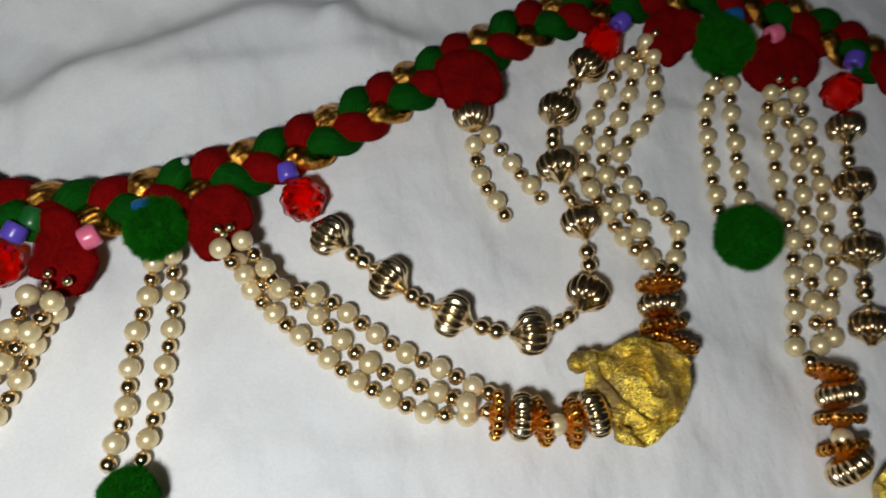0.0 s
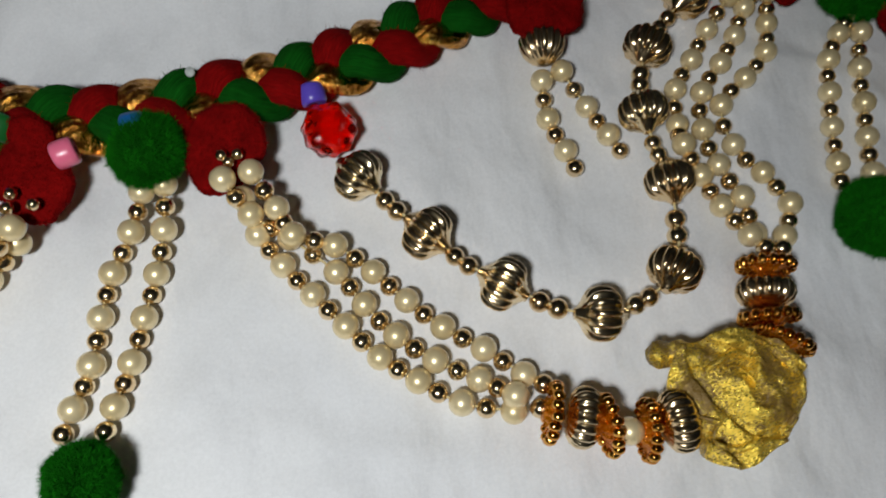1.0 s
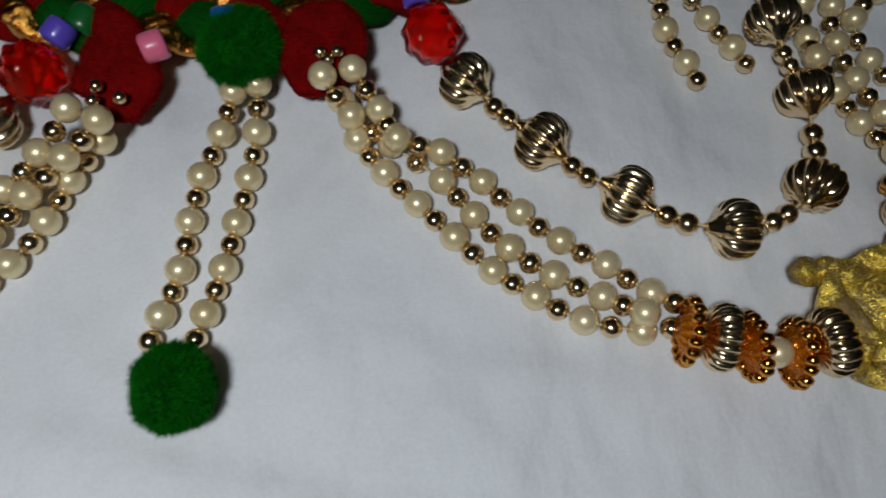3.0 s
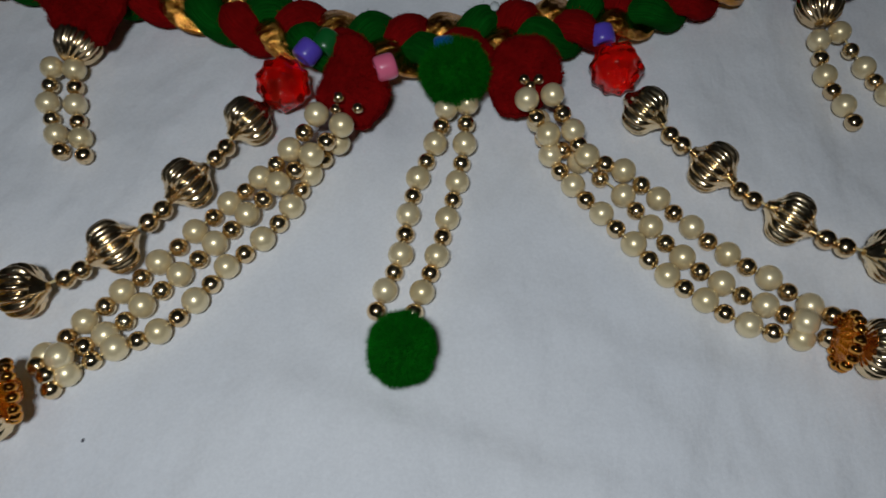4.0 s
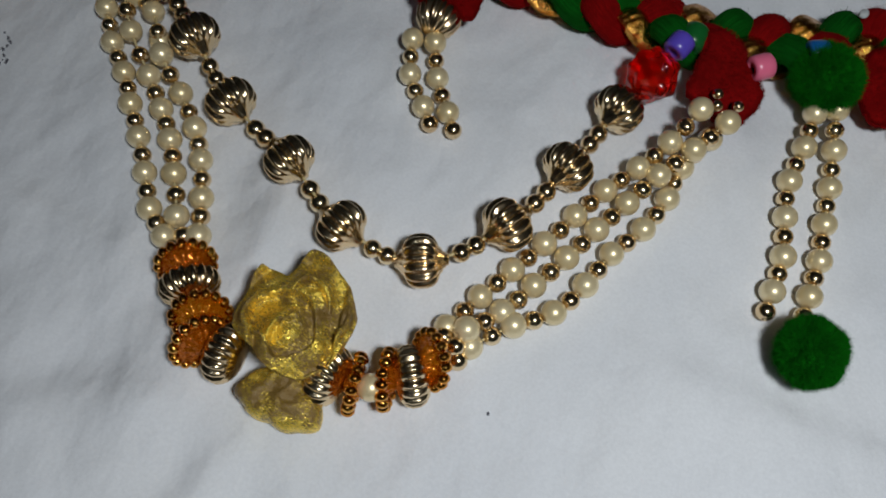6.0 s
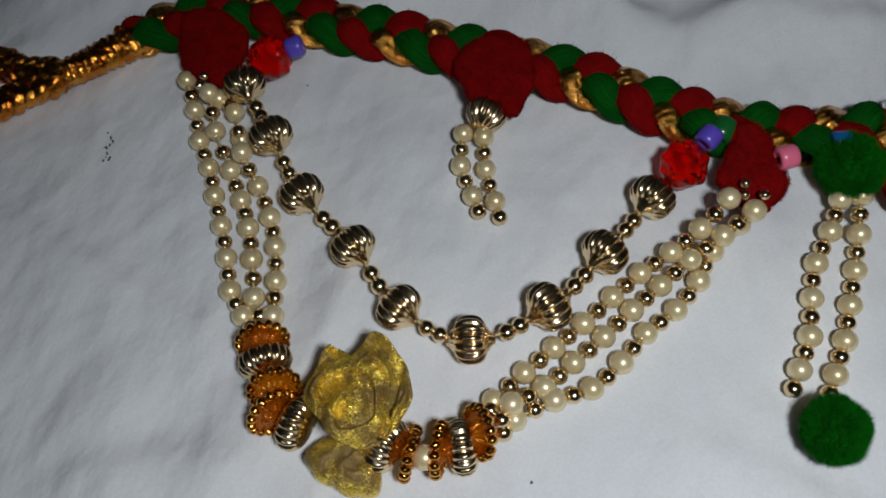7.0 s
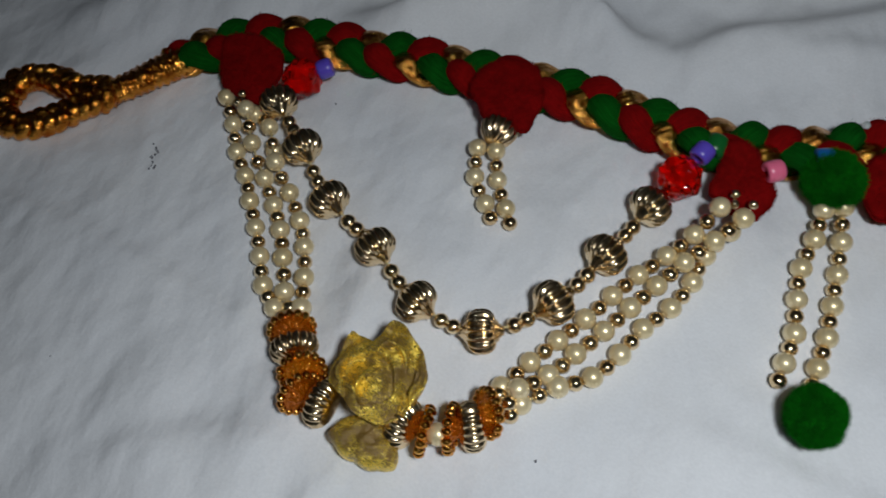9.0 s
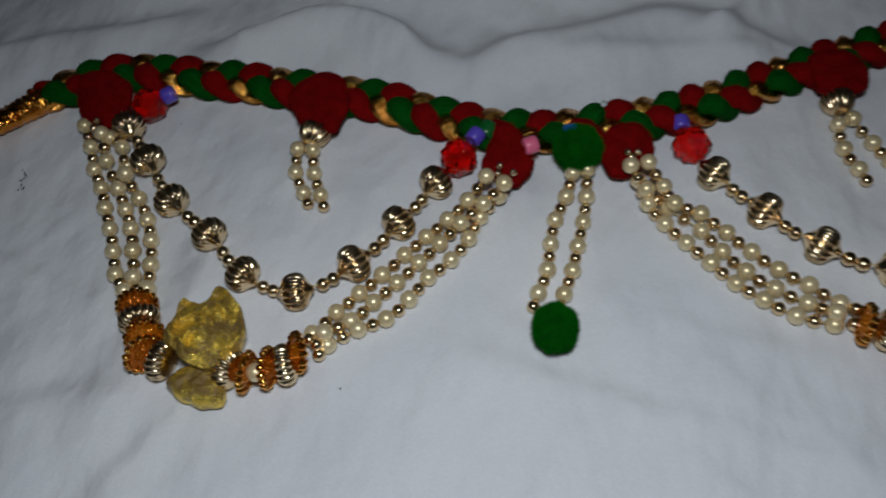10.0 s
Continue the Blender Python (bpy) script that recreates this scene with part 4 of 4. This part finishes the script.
chain("drooping chain of fluted champagne gold beads with red bead ends", (-0.21, 0.05, 0), [(-0.1589, 0.1214, 0.0088), (-0.1709, 0.0934, 0.0088), (-0.1850, 0.0658, 0.0105), (-0.2077, 0.0465, 0.0088), (-0.2357, 0.0508, 0.0088), (-0.2605, 0.0691, 0.0088), (-0.2880, 0.0849, 0.0088), (-0.3089, 0.1046, 0.0130), (-0.3304, 0.1255, 0.0130)],
      [("ruby", (-0.1505, 0.1370, 0.0115), (0.6, 1, 0)), ("barrel", (-0.1442, 0.1487, 0.0163), (0.5, 1, 0.3)), ("ruby", (-0.3277, 0.1434, 0.0100), (0.7, 0.7, 0)), ("barrel", (-0.3183, 0.1504, 0.0128), (0.8, 0.5, 0.2))])
chain("drooping chain of fluted champagne gold beads with red bead ends", (0.06, 0.11, 0), [(-0.0247, 0.1530, 0.0088), (-0.0005, 0.1343, 0.0088), (0.0248, 0.1192, 0.0088), (0.0560, 0.1120, 0.0088), (0.0803, 0.1292, 0.0088), (0.0805, 0.1620, 0.0088), (0.0713, 0.1870, 0.0120), (0.0751, 0.2180, 0.0088), (0.0911, 0.2435, 0.0088)],
      [("ruby", (-0.0364, 0.1690, 0.0095), (-0.6, 1, 0)), ("barrel", (-0.0434, 0.1805, 0.0120), (-0.4, 1, 0.3)), ("ruby", (0.0993, 0.2555, 0.0100), (0.6, 1, 0)), ("barrel", (0.1090, 0.2665, 0.0130), (0.8, 0.8, 0.2))])
chain("straight chain of fluted champagne gold beads below a red bead", (0.186, 0.18, 0), [(0.2106, 0.2128, 0.0088), (0.2070, 0.1822, 0.0088), (0.2028, 0.1503, 0.0088), (0.1978, 0.1162, 0.0088)],
      [("ruby", (0.2133, 0.2325, 0.0095), (0.2, 1, 0)), ("barrel", (0.2217, 0.2492, 0.0130), (0.4, 1, 0.3))])


# ---- gold cloth roses ----
def cloth_sheet(corner, nu, nv, thick=0.0007):
    """A curved piece of cloth with thickness; corner(u, v) gives its middle surface."""
    bm = bmesh.new()
    grid = [[corner(i / (nu - 1), j / (nv - 1)) for j in range(nv)] for i in range(nu)]
    sides = []
    for sign in (1, -1):
        layer = []
        for i in range(nu):
            row = []
            for j in range(nv):
                du = grid[min(i + 1, nu - 1)][j] - grid[max(i - 1, 0)][j]
                dv = grid[i][min(j + 1, nv - 1)] - grid[i][max(j - 1, 0)]
                n = du.cross(dv)
                n = n.normalized() if n.length > 1e-12 else Vector((0, 0, 1))
                row.append(bm.verts.new(grid[i][j] + n * sign * thick / 2))
            layer.append(row)
        sides.append(layer)
    a, b = sides
    for i in range(nu - 1):
        for j in range(nv - 1):
            bm.faces.new((a[i][j], a[i + 1][j], a[i + 1][j + 1], a[i][j + 1]))
            bm.faces.new((b[i][j], b[i][j + 1], b[i + 1][j + 1], b[i + 1][j]))
    for i in range(nu - 1):
        bm.faces.new((a[i][0], b[i][0], b[i + 1][0], a[i + 1][0]))
        bm.faces.new((a[i][-1], a[i + 1][-1], b[i + 1][-1], b[i][-1]))
    for j in range(nv - 1):
        bm.faces.new((a[0][j], a[0][j + 1], b[0][j + 1], b[0][j]))
        bm.faces.new((a[-1][j], b[-1][j], b[-1][j + 1], a[-1][j + 1]))
    bmesh.ops.recalc_face_normals(bm, faces=bm.faces)
    return bm


def rose(label, corners, rim, eye, slit, turns, seed, flat=0.0):
    """A rolled tissue rose: a cup that widens to a cornered rim, filled with cloth wound round an oval coil. flat presses its middle down."""
    mid, radius = polar(corners)
    t = thing("fabric_rose", label, "fabric rose", (mid.x, mid.y, 0), "gold cloth roses")
    c, s = math.cos(slit), math.sin(slit)

    def place(a, f):
        r = radius(a) * f * (1 + 0.02 * noise.noise((math.cos(a) * 5, math.sin(a) * 5, seed)))
        return mid.x + r * math.cos(a), mid.y + r * math.sin(a)

    def top(x, y, f):
        """Height of the wound folds, with a step at each edge of the cloth."""
        dx, dy = x - eye[0], y - eye[1]
        u, v = (c * dx + s * dy) / 0.0068, (c * dy - s * dx) / 0.0110
        q, b = math.hypot(u, v), math.atan2(v, u)
        ph = (turns * q - b / (2 * math.pi) + 0.75 * noise.noise((x * 70, y * 70, seed))) % 1.0
        saw = 1 - ph / 0.84 if ph < 0.84 else (ph - 0.84) / 0.16
        saw = saw * saw * (3 - 2 * saw)
        folds = 0.0034 * (saw - 0.55) * min(1.0, q * 1.6)
        creases = 0.0018 * (0.4 - abs(noise.noise((x * 130, y * 130, seed + 5)))) + 0.0006 * noise.noise((x * 420, y * 420, seed + 2)) + 0.0002 * noise.noise((x * 1200, y * 1200, seed))
        lobe = 0.0022 * noise.noise((x * 60, y * 60, seed + 8))
        return rim - 0.0010 - flat * (1 - f) + 0.0030 * math.exp(-q * q * 0.7) + folds + creases + lobe

    bm = bmesh.new()
    n, rings = 200, []
    for f, share in ((0.56, 0.03), (0.66, 0.10), (0.78, 0.32), (0.88, 0.55), (0.95, 0.76), (0.99, 0.92), (1.0, 1.0)):
        ring = []
        for k in range(n):
            a = 2 * math.pi * k / n
            x, y = place(a, f * (1 + 0.03 * (1 - share) * math.sin(7 * a + seed)))
            ring.append(bm.verts.new((x, y, max(0.0006, top(*place(a, 0.97), 0.97) * share))))
        rings.append(ring)
    for i in range(44, 0, -1):
        f = 0.975 * i / 44
        ring = []
        for k in range(n):
            x, y = place(2 * math.pi * k / n, f)
            ring.append(bm.verts.new((x, y, top(x, y, f))))
        rings.append(ring)
    for ra, rb in zip(rings, rings[1:]):
        for k in range(n):
            bm.faces.new((ra[k], ra[(k + 1) % n], rb[(k + 1) % n], rb[k]))
    bm.faces.new(rings[0][::-1])
    bm.faces.new(rings[-1])
    bmesh.ops.recalc_face_normals(bm, faces=bm.faces)
    part("heart", finish("heart", bm, ROSE_CLOTH), t, None, "wound gold cloth folds")

    def coil(u, v):
        a = u * 2 * math.pi * 1.8 + 0.6
        q = 0.0006 + 0.0042 * u
        x, y = q * 0.62 * math.cos(a), q * 1.35 * math.sin(a)
        z = rim - flat + 0.0004 + 0.0034 * v - 0.0022 * u + 0.0005 * math.sin(a * 2.5)
        x, y = x * (1 + 0.3 * v), y * (1 + 0.3 * v)
        return Vector((eye[0] + c * x - s * y, eye[1] + s * x + c * y, z))

    part("coil", finish("coil", cloth_sheet(coil, 90, 6, 0.0006), ROSE_CLOTH), t, None, "oval coil of gold cloth")
    r = random.Random(seed)
    for k, f0 in enumerate((0.50, 0.70, 0.84)):
        start, span = r.uniform(0, 1.2) + k * 2.3, r.uniform(1.5, 2.2)

        def leaf(u, v):
            a = start + span * u
            f = f0 + 0.04 * math.sin(u * 5 + k) + 0.13 * v * (0.3 + 0.7 * math.sin(math.pi * u))
            x, y = place(a, f)
            return Vector((x, y, top(x, y, f) - 0.0010 + 0.0036 * math.sin(math.pi * min(1.0, v * 0.8)) * math.sin(math.pi * u) ** 0.6))

        part("petal", finish("petal", cloth_sheet(leaf, 48, 12, 0.0005), ROSE_CLOTH), t)
    return t


rolled_rose = rose("folded gold tissue rose with two pointed tips and a lower fold", [(-0.2505, 0.0264), (-0.2416, 0.0250), (-0.2376, 0.0356), (-0.2269, 0.0304), (-0.2210, 0.0239), (-0.2184, 0.0186), (-0.2195, 0.0106), (-0.2238, 0.0013), (-0.2279, -0.0017), (-0.2366, -0.0020), (-0.2441, 0.0028), (-0.2520, 0.0076), (-0.2519, 0.0155)], 0.0215, (-0.2360, 0.0112), -0.15, 1.0, 3)
flat_rose = rose("flattened round gold tissue rose with a rolled end", [(0.0735, 0.0915), (0.0765, 0.1000), (0.0844, 0.1039), (0.1004, 0.1074), (0.1098, 0.1046), (0.1151, 0.0980), (0.1156, 0.0912), (0.1113, 0.0817), (0.1036, 0.0730), (0.0915, 0.0662), (0.0835, 0.0689), (0.0850, 0.0762), (0.0738, 0.0850)], 0.0175, (0.0962, 0.0921), 0.8, 0.8, 5, 0.002)
rose("gold tissue rose beside stacked amber discs", [(0.2160, 0.0500), (0.2030, 0.0635), (0.1880, 0.0620), (0.1790, 0.0480), (0.1840, 0.0320), (0.1990, 0.0265), (0.2130, 0.0360)], 0.0175, (0.1990, 0.0470), 0.5, 1.0, 8)


def rolled_end(owner, a, b, thick):
    """The end of the cloth, rolled to a cord."""
    line, _ = spline([a, ((a[0] + b[0]) / 2, (a[1] + b[1]) / 2 + 0.0012, (a[2] + b[2]) / 2), b], 40)
    rb = tube(line, thick, 28)
    rb.verts.ensure_lookup_table()
    for k, keep in enumerate((0.35, 0.68, 0.86, 0.96)):
        for v in rb.verts[28 * k:28 * k + 28]:
            v.co = line[k].lerp(v.co, keep)
    for v in rb.verts:
        v.co += Vector((noise.noise(v.co * 260), noise.noise(v.co * 260 + Vector((3, 0, 0))), noise.noise(v.co * 260 + Vector((0, 7, 0))))) * 0.0016
    part("rolled_end", finish("rolled_end", rb, ROSE_CLOTH), owner, None, "rolled end of the gold cloth")


rolled_end(flat_rose, (0.0690, 0.0985, 0.0125), (0.0850, 0.0980, 0.0140), 0.0040)


def lower_fold(owner, corners, height, seed):
    """A tuck of the rose's cloth: a flattened pad with a cornered outline and pressed creases."""
    mid, radius = polar(corners)
    bm = bmesh.new()
    bmesh.ops.create_uvsphere(bm, u_segments=96, v_segments=44, radius=1)
    for v in bm.verts:
        d = v.co.copy()
        a, f = math.atan2(d.y, d.x), min(1.0, math.hypot(d.x, d.y))
        r = radius(a) * f ** 0.8
        x, y = mid.x + r * math.cos(a), mid.y + r * math.sin(a)
        crease = 0.0020 * (0.4 - abs(noise.noise((x * 150, y * 150, seed)))) + 0.0006 * noise.noise((x * 600, y * 600, 1))
        v.co = Vector((x, y, height * (0.5 + 0.5 * math.copysign(abs(d.z) ** 0.6, d.z)) + (crease * d.z if d.z > 0 else 0)))
    part("lower_fold", finish("lower_fold", bm, ROSE_CLOTH), owner, None, "tucked lower fold of gold tissue")


lower_fold(rolled_rose, [(-0.2478, -0.0084), (-0.2455, -0.0032), (-0.2392, 0.0016), (-0.2289, 0.0011), (-0.2240, -0.0022), (-0.2207, -0.0116), (-0.2270, -0.0142), (-0.2351, -0.0137), (-0.2430, -0.0117)], 0.0135, 8.03)


# ---- specks on the sheet ----
def specks():
    bm = bmesh.new()
    r = random.Random(5)
    spots = [(-0.3781 + 0.0012 * math.sin(k * 0.6) - 0.0003 * k + r.gauss(0, 0.0006), 0.0813 + 0.0007 * k + r.gauss(0, 0.0005), r.uniform(0.0003, 0.0006)) for k in range(18)]
    spots += [(-0.1752, 0.0082, 0.0005), (-0.3388, 0.0120, 0.0005), (-0.3323, 0.0180, 0.0004), (-0.3686, -0.0128, 0.0003), (-0.3114, 0.1414, 0.0004)]
    for x, y, q in spots:
        bmesh.ops.create_icosphere(bm, subdivisions=1, radius=q, matrix=Matrix.Translation((x, y, sheet_height(x, y) + 0.0001)) @ Matrix.Diagonal((1, 1.4, 0.5, 1)))
    return tagged(new("lint_specks", finish("lint_specks", bm, DIRT)), "dark specks of lint and a dotted ink mark", "specks", kind="stuff")


specks()
